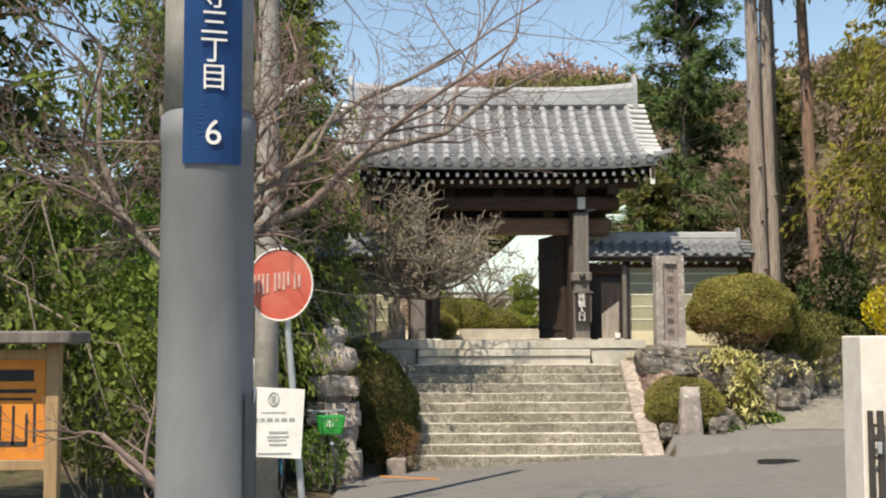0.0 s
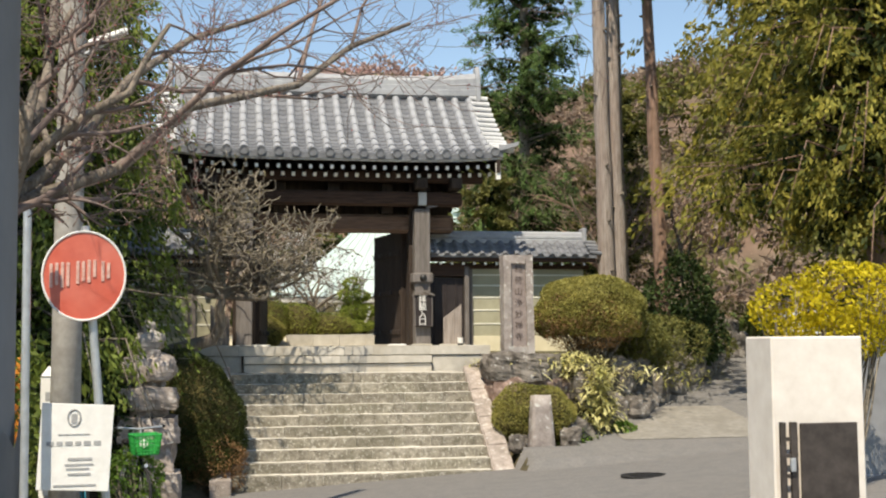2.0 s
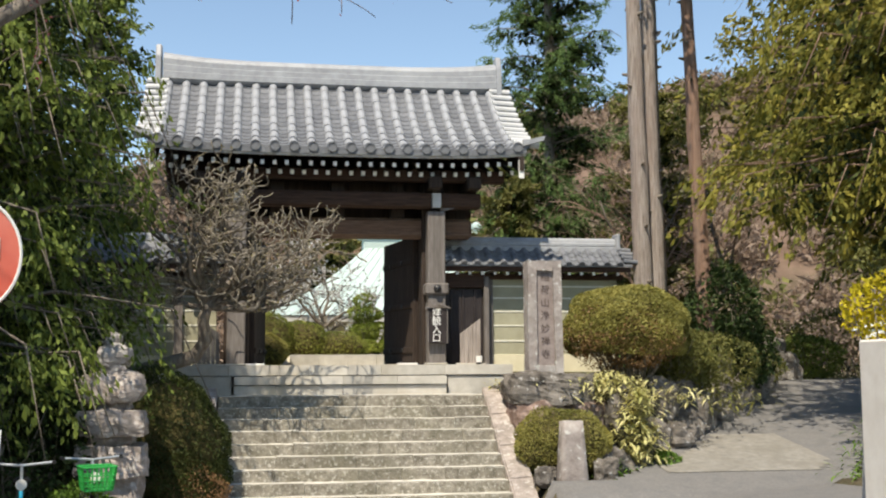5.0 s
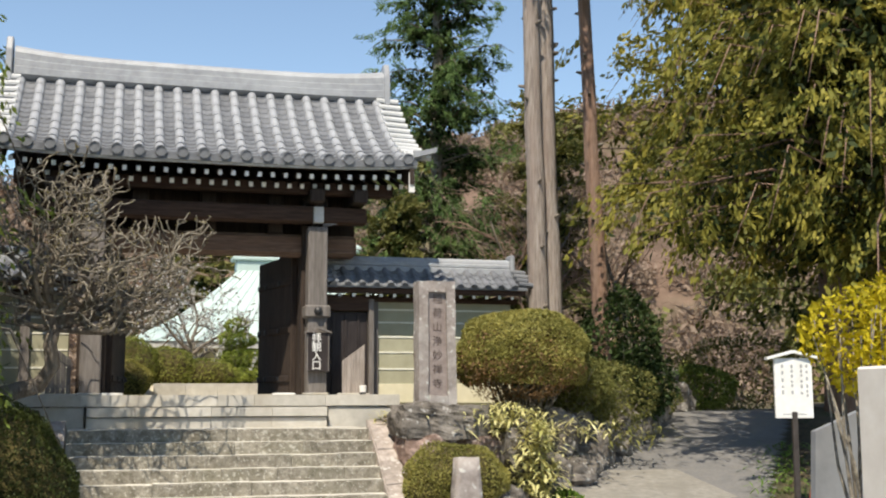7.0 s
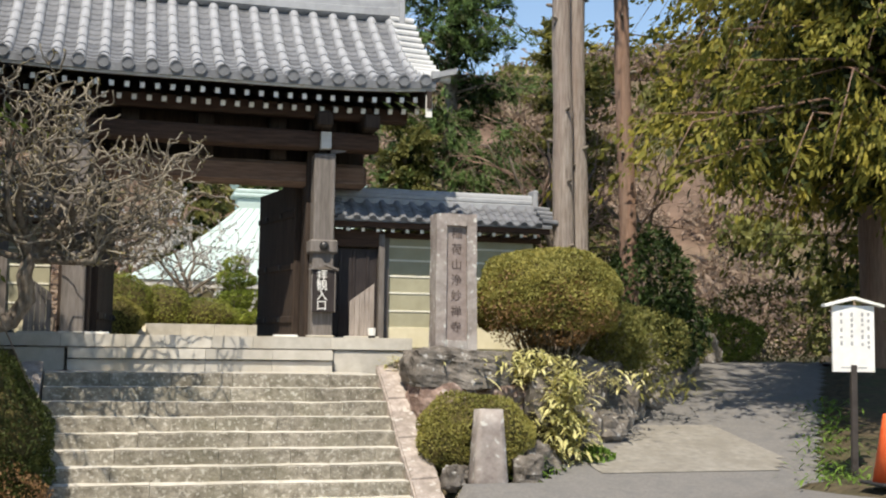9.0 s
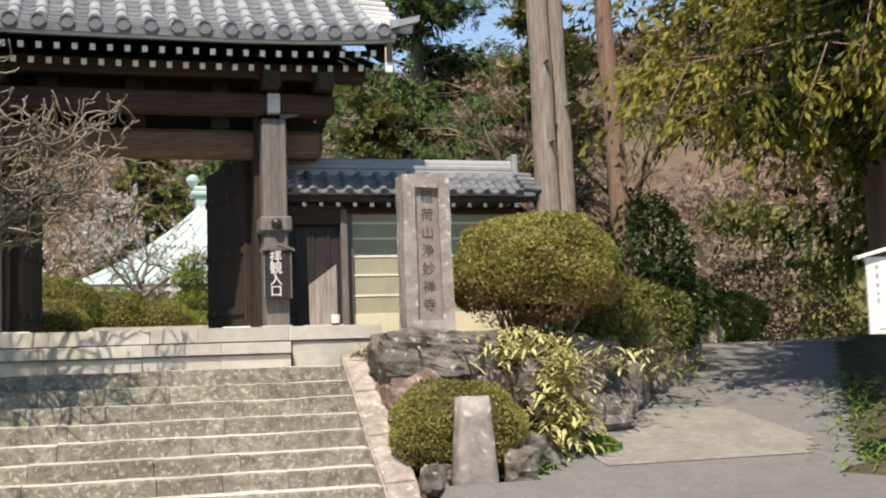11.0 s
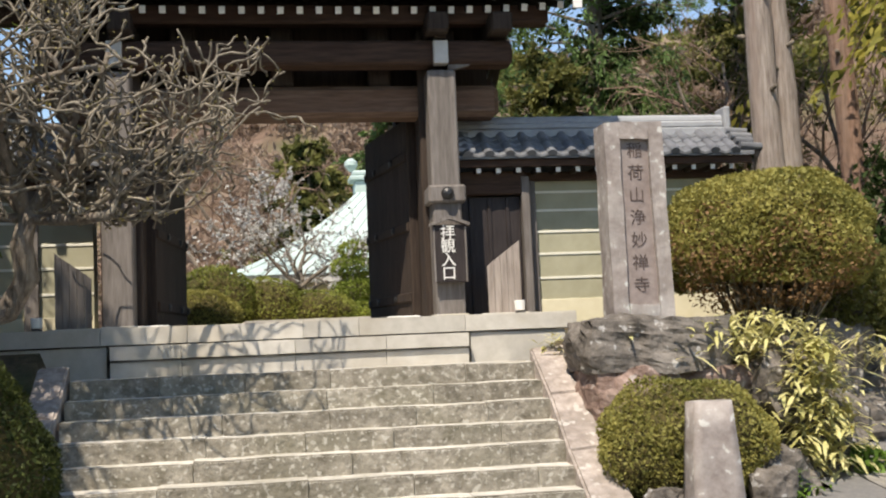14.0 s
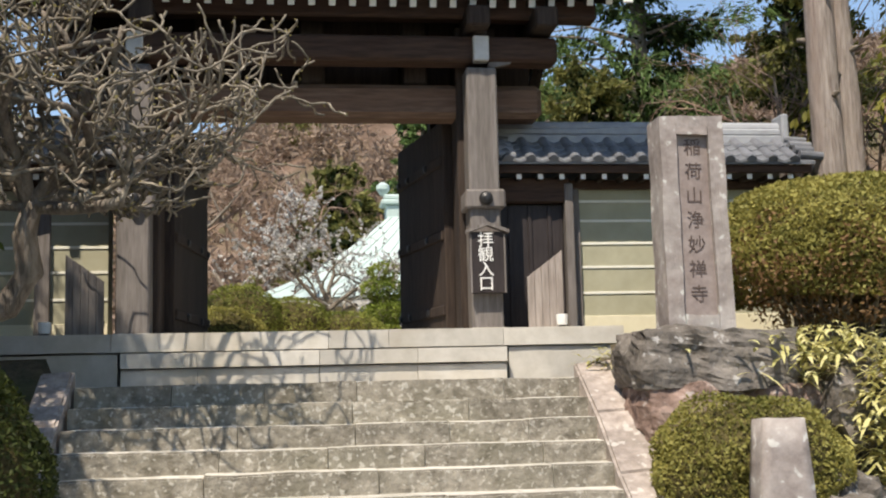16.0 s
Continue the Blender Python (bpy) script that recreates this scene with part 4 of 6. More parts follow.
for i in range(31):
    x = -3.0 + 6.0 * i / 30
    up = 0.1 * (abs(x) / 3.1) ** 4
    for y, z in ((5.03, 5.39), (5.03, 5.46), (5.12, 5.46), (5.12, 5.39)):
        vs.append((x, y - GY, z + up - GZ))
for i in range(30):
    for k in range(4):
        k2 = (k + 1) % 4
        fs.append((i * 4 + k, i * 4 + k2, (i + 1) * 4 + k2, (i + 1) * 4 + k))
fs += [(0, 1, 2, 3), (123, 122, 121, 120)]
link_mesh("eave_board", vs, fs, M["fascia"], gate, "pale painted board along the eaves")
raf = bpy.data.meshes.new("rafter")
bm = box(-0.03, 0.03, 0.0, 2.2, -0.035, 0.035, 0.006)
bm.to_mesh(raf)
bm.free()
raf.materials.append(M["wood"])
tip = bpy.data.meshes.new("white_tip")
bm = box(-0.031, 0.031, -0.008, 0.004, -0.036, 0.036, 0.003)
bm.to_mesh(tip)
bm.free()
tip.materials.append(M["white"])
for k in range(30):
    x = -2.76 + 0.19 * k
    up = 0.1 * (abs(x) / 3.1) ** 4
    for y, z, tilt in ((5.14, 5.29 + up, 14), (5.42, 5.19 + up, 20)):
        ob = new("rafter", raf)
        ob.parent = gate
        ob.matrix_basis = pose(x + (0.095 if y > 5.3 else 0), y - GY, z - GZ, tilt, 0, 0)
        tp = new("white_tip", tip)
        tp.parent = ob
        tp["label"] = "white-painted rafter end"
for s_ in (1, -1):
    for back in (False, True):
        vs, fs = [], []
        for i in range(17):
            s = i / 16
            y, z = roof_point(s, 0, back)[1:]
            z += 0.1 * (1 - s) - 0.16
            for dx in (2.88, 2.95):
                vs += [(s_ * dx, y - GY, z - GZ), (s_ * dx, y - GY, z - 0.24 - GZ)]
        for i in range(16):
            a, b = i * 4, i * 4 + 4
            fs += [(a, a + 1, b + 1, b), (a + 2, b + 2, b + 3, a + 3), (a, b, b + 2, a + 2), (a + 1, a + 3, b + 3, b + 1)]
        fs += [(0, 2, 3, 1), (64, 65, 67, 66)]
        link_mesh("bargeboard", vs, fs, M["wood"], gate)
    gp("bargeboard_end", box(s_ * 2.915 - 0.045, s_ * 2.915 + 0.045, 5.02, 5.05, 5.1, 5.4, 0.004), M["white"], "white-painted foot of the bargeboard")
    gp("gable_panel", box(s_ * 2.2 - 0.03, s_ * 2.2 + 0.03, 5.9, 8.6, 5.15, 5.9), M["wood"])


# ---- writing ----
def lettering(text, size, material, parent, m, name="writing", depth=0.003, bold=0.0):
    cu = bpy.data.curves.new(name, "FONT")
    cu.body = text
    cu.size = size
    cu.align_x, cu.align_y = "CENTER", "CENTER"
    cu.extrude = depth
    cu.offset = bold
    tmp = bpy.data.objects.new(name, cu)
    me = bpy.data.meshes.new_from_object(tmp)
    bpy.data.objects.remove(tmp)
    me.materials.clear()
    me.materials.append(material)
    ob = new(name, me)
    ob.parent = parent
    ob.matrix_basis = m @ pose(0, 0, 0, 90, 0, 0)
    return ob


# the board at the gate post that names the visitors' entrance
board = thing("entrance_board", 1.585, 5.42, 2.44, "dark wooden board with white characters hung on the gate post", "sign board")
part("panel", box(-0.165, 0.165, -0.02, 0.03, 0.0, 0.57, 0.006), M["board"], board)
bm = prism([(-0.2, 0.555), (0.0, 0.625), (0.2, 0.555), (0.2, 0.585), (0.0, 0.66), (-0.2, 0.585)], -0.06, 0.035)
bmesh.ops.recalc_face_normals(bm, faces=bm.faces)
part("cap", bm, M["wood_grey"], board, "small gabled cap of bleached wood")
for x in (-0.158, 0.158):
    part("edge_strip", box(x - 0.009, x + 0.009, -0.028, -0.02, 0.0, 0.55, 0.003), M["wood_grey"], board)
for i, ch in enumerate("\u62dd\u89b3\u5165\u53e3"):
    lettering(ch, 0.15, M["white"], board, pose(-0.02, -0.025, 0.485 - i * 0.135), bold=0.0008)


# ---- tiled walls beside the gate ----
def tiled_wall(name, x0, x1, label, base_z, post_at):
    wy = 6.4
    w = thing(name, (x0 + x1) / 2, wy, base_z, label, "wall", "tiled walls beside the gate", "structure")
    ox = (x0 + x1) / 2

    def wp(pname, bm, mat, plabel="", parent=None):
        bmesh.ops.transform(bm, matrix=Matrix.Translation((-ox, -wy, -base_z)), verts=bm.verts)
        return part(pname, bm, mat, parent or w, plabel)
    wp("plaster", box(x0, x1, wy - 0.14, wy + 0.14, base_z - 0.3, 3.62), M["plaster"], "olive cream plaster")
    # paler strip stands for sun on the wall foot below the shaded plaster
    wp("base_band", box(x0, x1, wy - 0.155, wy - 0.142, base_z - 0.1, 2.27, 0.003), M["plaster_pale"], "cream band painting sunlight on the foot of the wall")
    for z in (2.5, 2.76, 3.0, 3.23, 3.43):
        wp("white_line", box(x0, x1, wy - 0.15, wy - 0.142, z - 0.013, z + 0.013, 0.002), M["stripe"])
    for x in post_at:
        wp("post", box(x - 0.07, x + 0.07, wy - 0.2, wy - 0.142, base_z, 3.55, 0.006), M["wood_grey"])
    wp("wall_plate", box(x0 - 0.1, x1 + 0.1, wy - 0.22, wy + 0.22, 3.55, 3.64, 0.01), M["wood_h"])
    wp("eave_board", box(x0 - 0.14, x1 + 0.14, wy - 0.5, wy - 0.46, 3.66, 3.74, 0.006), M["wood_h"])
    n = int((x1 - x0) / 0.215)
    for k in range(n + 1):
        x = x0 + 0.06 + k * 0.215
        r = wp("rafter", box(x - 0.025, x + 0.025, wy - 0.45, wy + 0.0, 3.605, 3.655, 0.004), M["wood"])
        bm = box(x - 0.026, x + 0.026, wy - 0.457, wy - 0.449, 3.604, 3.656, 0.003)
        bmesh.ops.transform(bm, matrix=Matrix.Translation((-ox, -wy, -base_z)), verts=bm.verts)
        part("white_tip", bm, M["white"], r, "white-painted rafter end")
    bm = bmesh.new()
    prism([(0, 0), (1, 0), (1, 1), (0, 1)], 0, 1, bm)
    bm.clear()
    sec = [(-0.54, 3.74), (-0.54, 3.77), (0.0, 4.1), (0.54, 3.77), (0.54, 3.74), (0.0, 3.9)]
    a = [bm.verts.new((x0 - 0.16, wy + y, z)) for y, z in sec]
    b = [bm.verts.new((x1 + 0.16, wy + y, z)) for y, z in sec]
    for i in range(6):
        j = (i + 1) % 6
        bm.faces.new((a[i], a[j], b[j], b[i]))
    bm.faces.new(a[::-1])
    bm.faces.new(b)
    top = wp("roof", bm, M["tile_dark"], "small tiled roof along the wall")
    slope = math.atan2(0.33, 0.54)
    ln = math.hypot(0.33, 0.54) * 0.92 / 2
    me = cover_tile_mesh(ln * 1.05, 0.062, 0.055)
    me.materials.clear()
    me.materials.append(M["tile_wall"])
    nn = int((x1 - x0 + 0.2) / 0.225)
    for k in range(nn + 1):
        x = x0 - 0.06 + k * 0.225
        for j in range(2):
            ob = new("cover_tile", me)
            ob.parent = top
            ob.matrix_basis = pose(x - ox, -0.55 + math.cos(slope) * ln * j, 3.765 - base_z + math.sin(slope) * ln * j, math.degrees(slope), 0, 0)
    for k in range(nn):
        x = x0 - 0.06 + k * 0.225 + 0.1125
        bm = bmesh.new()
        for j in range(4):
            t0, t1 = j / 4, (j + 1.1) / 4
            p0 = (wy - 0.56 + 0.5 * t0, 3.785 + 0.31 * t0)
            p1 = (wy - 0.56 + 0.5 * t1, 3.77 + 0.31 * t1)
            q = [bm.verts.new((x - 0.07, p0[0], p0[1] + 0.01)), bm.verts.new((x, p0[0], p0[1] - 0.012)), bm.verts.new((x + 0.07, p0[0], p0[1] + 0.01)),
                 bm.verts.new((x + 0.07, p1[0], p1[1] + 0.01)), bm.verts.new((x, p1[0], p1[1] - 0.012)), bm.verts.new((x - 0.07, p1[0], p1[1] + 0.01))]
            bm.faces.new((q[0], q[1], q[4], q[5]))
            bm.faces.new((q[1], q[2], q[3], q[4]))
            lo = [bm.verts.new((v.co.x, v.co.y, v.co.z - 0.025)) for v in q[:3]]
            bm.faces.new((lo[0], lo[1], q[1], q[0]))
            bm.faces.new((lo[1], lo[2], q[2], q[1]))
        wp("flat_tile", bm, M["tile_dark"], "", top)
    bm = box(x0 - 0.1, x1 + 0.02, wy - 0.11, wy + 0.11, 4.03, 4.13, 0.01)
    box(x0 - 0.1, x1 + 0.02, wy - 0.09, wy + 0.09, 4.13, 4.21, 0.02, bm=bm)
    rod((x0 - 0.1, wy, 4.22), (x1 + 0.02, wy, 4.22), 0.07, None, 12, bm)
    wp("ridge", bm, M["tile"], "ridge of stacked tiles")
    for xx in (x0 - 0.12, x1 + 0.05):
        wp("ridge_end_tile", box(xx - 0.04, xx + 0.04, wy - 0.14, wy + 0.14, 4.0, 4.36, 0.02), M["tile"])
    for side in (1, -1):
        xx = x1 + 0.12 if side > 0 else x0 - 0.12
        for j in range(4):
            t = (j + 0.4) / 4
            wp("verge_tile", rod((xx - 0.1, wy - 0.54 + 0.5 * t, 3.82 + 0.31 * t), (xx + 0.14, wy - 0.54 + 0.5 * t, 3.8 + 0.31 * t), 0.04, 0.045, 10), M["tile_wall"], "", top)
    return w


tiled_wall("wall_east", 1.95, 4.88, "olive plaster temple wall with white lines and a tiled roof", 2.02, (2.6,))
tiled_wall("wall_west", -8.0, -1.95, "sunlit plaster temple wall with white lines and a tiled roof", 2.0, (-2.55, -4.6, -6.7))
# wicket beside the gate; near-black leaf and battens paint the shade of its recess
wick = thing("side_door", 2.14, 6.14, 2.08, "narrow wooden side door beside the gate post, coloured near-black for its shaded recess", "door", kind="structure")
part("leaf", box(-0.32, 0.34, 0.0, 0.05, 0.0, 1.3, 0.006), M["board"], wick)
for x in (-0.2, 0.0, 0.2):
    part("batten", box(x - 0.02, x + 0.02, -0.02, 0.0, 0.02, 1.28, 0.004), M["board"], wick)
part("lintel", box(-0.36, 0.4, -0.08, 0.06, 1.31, 1.56, 0.01), M["wood_h"], wick)
part("jamb", box(0.345, 0.43, -0.1, 0.08, 0.0, 1.5, 0.008), M["wood_grey"], wick)
for gx, gside in ((2.15, 1), (-2.04, -1)):
    guard = thing("low_fence_panel", gx, 5.56, 2.1, "low plank screen with a sloping top beside the gate, coloured as sunlit or shaded", "fence panel", "plank screens beside the gate")
    for k in range(5):
        a, b = -0.17 + k * 0.068, -0.17 + k * 0.068 + 0.064
        lo, hi = (0.5 + 0.05 * k, 0.5 + 0.05 * (k + 1)) if gside > 0 else (0.75 - 0.05 * k, 0.75 - 0.05 * (k + 1))
        # sunlight painted into the right screen's planks, the left kept darker as shaded
        part("plank", prism([(a, 0.02), (b, 0.02), (b, hi), (a, lo)], -0.012, 0.012), M["wood_sunlit"] if gside > 0 else M["wood_grey"], guard)
    part("foot", box(-0.24, 0.24, -0.04, 0.04, 0.0, 0.025, 0.005), M["slab"], guard)
    part("rail", box(-0.17, 0.17, 0.013, 0.035, 0.1, 0.15, 0.004), M["wood_grey"], guard)
for x in (2.26, -2.35):
    cup = thing("small_white_lamp", x, 5.4, 2.1, "small white cup-shaped floor lamp on the platform", "floor lamp", "lamps on the platform")
    part("cup", lathe([(0.04, 0.035), (0.05, 0.04), (0.056, 0.13), (0.05, 0.135), (0.045, 0.08)], 16), M["white"], cup)
    part("foot", lathe([(0.05, 0.0), (0.05, 0.02), (0.03, 0.034)], 16), M["iron"], cup)
for x in (-1.32, 1.12):
    pad = thing("white_floor_pad", x, 5.62, 2.1, "small white threshold block beside the gate post", "threshold block", "threshold blocks")
    part("block", box(-0.16, 0.16, -0.06, 0.06, 0, 0.03, 0.006), M["white"], pad)


# ---- stones of the forecourt ----
def stele_thing():
    ob = thing("stone_stele", 2.83, 3.42, 1.95, "tall lichened stone pillar carved with the temple name", "stone pillar")
    def worn(bm, cuts):
        bmesh.ops.subdivide_edges(bm, edges=[e for e in bm.edges if e.calc_length() > 0.12], cuts=cuts, use_grid_fill=True)
        for v in bm.verts:
            k = v.co.z / 1.64
            v.co.x = v.co.x * (1.04 - 0.06 * k) - 0.015 * k
            v.co += Vector((0.016, 0.012, 0.014)) * noise.noise(v.co * 6) + Vector((0.006, 0.006, 0.006)) * noise.noise(v.co * 17)
        return bm
    bm = box(-0.25, 0.25, -0.1, 0.15, 0.0, 1.64)
    for x0, x1, z0, z1 in ((-0.25, -0.125, 0.0, 1.64), (0.13, 0.25, 0.0, 1.64), (-0.125, 0.13, 1.5, 1.64), (-0.125, 0.13, 0.0, 0.13)):
        box(x0, x1, -0.16, -0.1, z0, z1, bm=bm)
    part("pillar", worn(bm, 6), M["stele"], ob)
    part("panel", box(-0.135, 0.14, -0.112, -0.09, 0.1, 1.53), M["panel"], ob, "recessed reddish panel")
    for i, ch in enumerate("\u7a32\u8377\u5c71\u6d44\u5999\u7985\u5bfa"):
        lettering(ch, 0.14, M["carved"], ob, pose(0.0, -0.112, 1.4 - i * 0.187), "carved_character", 0.005)
    return ob


stele_thing()
foot = thing("pedestal_rock", 2.78, 3.4, 1.55, "flat dark lichened rock under the stone pillar", "rock")
part("rock", hewn(-0.52, 0.7, -0.4, 0.42, -0.02, 0.42, 3, 0.06, 0.3, 11), M["rock"], foot)
foot2 = thing("red_brown_rock", 2.62, 3.18, 1.2, "low reddish-brown rock below the pedestal", "rock")
part("rock", hewn(-0.32, 0.4, -0.18, 0.55, -0.1, 0.37, 5, 0.05, 0.35, 8), M["rock_red"], foot2)
side = thing("red_brown_rock", 3.3, 3.25, 1.2, "grey-red rock wedged under the pedestal", "rock")
part("rock", hewn(-0.27, 0.36, -0.15, 0.5, -0.1, 0.36, 8, 0.06, 0.4, 8), M["rock_red"], side)
marker = thing("stone_marker", 2.82, 1.98, 0.4, "short tapered weathered stone post beside the steps", "stone post")
bm = box(-0.2, 0.2, -0.13, 0.13, 0.0, 0.94, 0.0)
bmesh.ops.subdivide_edges(bm, edges=list(bm.edges), cuts=4, use_grid_fill=True)
for v in bm.verts:
    k = v.co.z / 0.94
    v.co.x *= 1.0 - 0.3 * k
    v.co.y *= 1.0 - 0.25 * k
    if k > 0.9:
        v.co.x *= 0.94
    v.co += Vector((0.016, 0.012, 0.015)) * noise.noise(v.co * 5 + Vector((3, 1, 2)))
part("post", bm, M["stele"], marker, smooth=True)
part("footing", boulder(0.0, 0.0, 0.02, 0.34, 0.24, 0.09, 8, 0.12), M["cheek"], marker, "flat footing stone", smooth=True)

rk = random.Random(21)
# rocks that hold the bank along the path
y = 2.95
i = 0
while y < 11:
    x = path_edge(y) - 0.12 + rk.uniform(-0.12, 0.08)
    z = road_z(x + 0.3, y)
    for tier in range(2):
        w = rk.uniform(0.17, 0.28)
        h = rk.uniform(0.2, 0.36)
        ob = thing("bank_rock", x - tier * 0.22, y + rk.uniform(-0.1, 0.1) + tier * 0.1, z + tier * 0.4, "dark rounded rock of the dry-laid bank", "rock", "rocks of the bank")
        part("rock", boulder(0, 0, h * 0.7, w, w * rk.uniform(0.8, 1.1), h, i, 0.3), M["rock"], ob)
        i += 1
    y += rk.uniform(0.3, 0.5)
for x, y, s in ((3.35, 2.2, 0.2), (3.5, 2.5, 0.28), (3.1, 2.75, 0.25), (2.45, 2.05, 0.16), (2.6, 2.25, 0.14), (3.72, 2.6, 0.22), (3.85, 2.9, 0.27), (4.05, 2.8, 0.22), (3.95, 3.05, 0.25)):
    z = land_z(x, min(y, 2.6))
    ob = thing("bank_rock", x, y, z, "pale weathered rock at the foot of the bank", "rock", "rocks of the bank")
    part("rock", boulder(0, 0, s * 0.6, s * 0.8, s * 0.7, s * 0.95, x * 3, 0.3), M["rock"], ob)

# stone pagoda by the steps
pag = thing("stone_pagoda", -2.93, 0.75, road_z(-2.93, 0.75) - 0.02, "weathered stone pagoda of stacked rounded blocks", "stone pagoda")
z = 0.0
for k, (w, h, nm, soft) in enumerate(((0.38, 0.47, "base", 0.12), (0.31, 0.4, "shaft", 0.18), (0.36, 0.34, "roof_stone", 0.22), (0.2, 0.1, "neck", 0.3), (0.345, 0.28, "roof_stone", 0.2), (0.17, 0.09, "neck", 0.3), (0.31, 0.33, "globe", 0.6), (0.14, 0.09, "neck", 0.3), (0.17, 0.2, "finial", 0.6), (0.07, 0.16, "tip", 0.7))):
    part(nm, hewn(-w * 1.1, w * 1.08, -w, w, z, z + h + 0.01, k + 1.0, 0.05, soft, 7), M["cheek"] if w > 0.25 else M["stele"], pag)
    z += h


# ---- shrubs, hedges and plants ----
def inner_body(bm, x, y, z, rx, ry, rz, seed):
    """A lumpy closed filler body for a clipped shrub, standing for its shaded inside."""
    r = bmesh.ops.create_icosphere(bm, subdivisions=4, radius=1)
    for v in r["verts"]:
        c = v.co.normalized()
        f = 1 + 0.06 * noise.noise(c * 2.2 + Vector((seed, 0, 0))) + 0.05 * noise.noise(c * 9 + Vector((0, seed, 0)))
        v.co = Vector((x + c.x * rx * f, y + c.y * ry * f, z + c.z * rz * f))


def shrub(name, label, x, y, z, lobes, n, size, material, category="shrub", stems=0, group="", extra=None, clipped=False, low=-1.0):
    """A thing of leaf clumps round (dx, dy, dz, rx, ry, rz) lobes over a few stems."""
    rng = np.random.default_rng(int(abs(x * 31 + y * 17) * 10) + 3)
    rnd = random.Random(int(abs(x * 13 + y * 7) * 10))
    ob = thing(name, x, y, z, label, category, group)
    vol = sum(l[3] * l[4] * l[5] for l in lobes)
    pts = [cloud(rng, int(n * l[3] * l[4] * l[5] / vol) + 20, *l, shell=0.9 if clipped else 0.72, lumps=0.09 if clipped else 0.1, low=low) for l in lobes]
    leaves("crown", np.concatenate(pts), size, material, ob, rng=rng)
    # added solid core blocks the view through; its dark colour paints inner shade
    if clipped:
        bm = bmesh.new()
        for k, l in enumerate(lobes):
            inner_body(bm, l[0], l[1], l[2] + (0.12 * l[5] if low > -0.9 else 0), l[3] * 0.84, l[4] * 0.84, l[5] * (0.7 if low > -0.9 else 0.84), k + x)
        part("inner_foliage", bm, M["shade_leaf"], ob, "solid filler body in dark leaf colours, standing for inner shade")
    # dark inner twigs fill the body
    lines = []
    for l in lobes:
        for k in range(max(stems, 10)):
            a, b = rnd.uniform(0, 6.28), rnd.uniform(-0.2, 0.95)
            q = Vector((l[0] + math.cos(a) * l[3] * 0.8 * math.sqrt(max(0, 1 - b * b)), l[1] + math.sin(a) * l[4] * 0.8 * math.sqrt(max(0, 1 - b * b)), l[2] + b * l[5] * 0.8))
            p = Vector((l[0] + rnd.uniform(-0.25, 0.25) * l[3], l[1] + rnd.uniform(-0.25, 0.25) * l[4], min(0.0, l[2] - l[5])))
            mid = (p + q) / 2 + Vector((rnd.gauss(0, 0.06), rnd.gauss(0, 0.06), 0.05))
            lines.append([(p, 0.016), (mid, 0.011), (q, 0.004)])
    tagged(tubes("stem_mass", lines, M["twig"], ob), kind="stuff")
    if extra:
        leaves("crown", np.concatenate([cloud(rng, extra[0], *extra[1], shell=0.75)]), size, extra[2], ob, extra[3], rng=rng)
    return ob


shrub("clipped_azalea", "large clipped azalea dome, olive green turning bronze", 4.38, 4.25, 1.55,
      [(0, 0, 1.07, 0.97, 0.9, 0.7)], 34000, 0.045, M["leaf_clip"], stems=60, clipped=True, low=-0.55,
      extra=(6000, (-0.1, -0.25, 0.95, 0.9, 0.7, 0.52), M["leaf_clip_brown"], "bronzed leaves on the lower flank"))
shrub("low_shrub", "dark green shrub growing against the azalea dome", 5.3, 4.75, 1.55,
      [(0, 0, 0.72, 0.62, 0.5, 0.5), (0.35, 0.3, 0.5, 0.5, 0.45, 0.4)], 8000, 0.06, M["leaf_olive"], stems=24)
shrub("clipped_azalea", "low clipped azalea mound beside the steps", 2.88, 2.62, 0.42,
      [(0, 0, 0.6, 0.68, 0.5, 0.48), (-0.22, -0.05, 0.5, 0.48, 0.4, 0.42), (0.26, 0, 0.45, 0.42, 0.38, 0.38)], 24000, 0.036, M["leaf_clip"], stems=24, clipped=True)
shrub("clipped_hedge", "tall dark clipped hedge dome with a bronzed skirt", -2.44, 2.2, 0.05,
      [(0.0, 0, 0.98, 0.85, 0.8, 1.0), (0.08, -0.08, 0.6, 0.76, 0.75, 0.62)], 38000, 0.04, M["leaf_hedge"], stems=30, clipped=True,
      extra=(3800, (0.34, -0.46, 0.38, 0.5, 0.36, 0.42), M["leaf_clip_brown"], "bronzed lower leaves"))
shrub("camellia", "glossy dark green camellia bush by the cedar trunks", 7.1, 6.9, 1.5,
      [(0, 0, 1.5, 0.75, 0.7, 0.95), (0.3, 0.2, 0.8, 0.8, 0.7, 0.7)], 5200, 0.11, M["leaf_dark"])
shrub("low_shrub", "green shrub at the end of the side path", 11.1, 11.6, 1.75, [(0, 0, 0.5, 0.8, 0.8, 0.55)], 3200, 0.09, M["leaf_mid"])
shrub("low_shrub", "dense shrubs along the far side of the path", 10.2, 12.8, 1.6, [(0, 0, 0.7, 1.8, 1.2, 0.9), (-1.8, 0, 0.6, 1.2, 1, 0.8), (2.6, 0, 0.9, 1.6, 1.2, 1.1)], 9000, 0.1, M["leaf_olive"])
shrub("low_shrub", "mixed shrubs above the rock bank", 5.9, 5.6, 1.75, [(0, 0, 0.4, 0.8, 0.6, 0.55), (0.9, 0.8, 0.35, 0.7, 0.6, 0.55), (-0.5, -0.7, 0.35, 0.6, 0.5, 0.45)], 6500, 0.07, M["leaf_olive"])
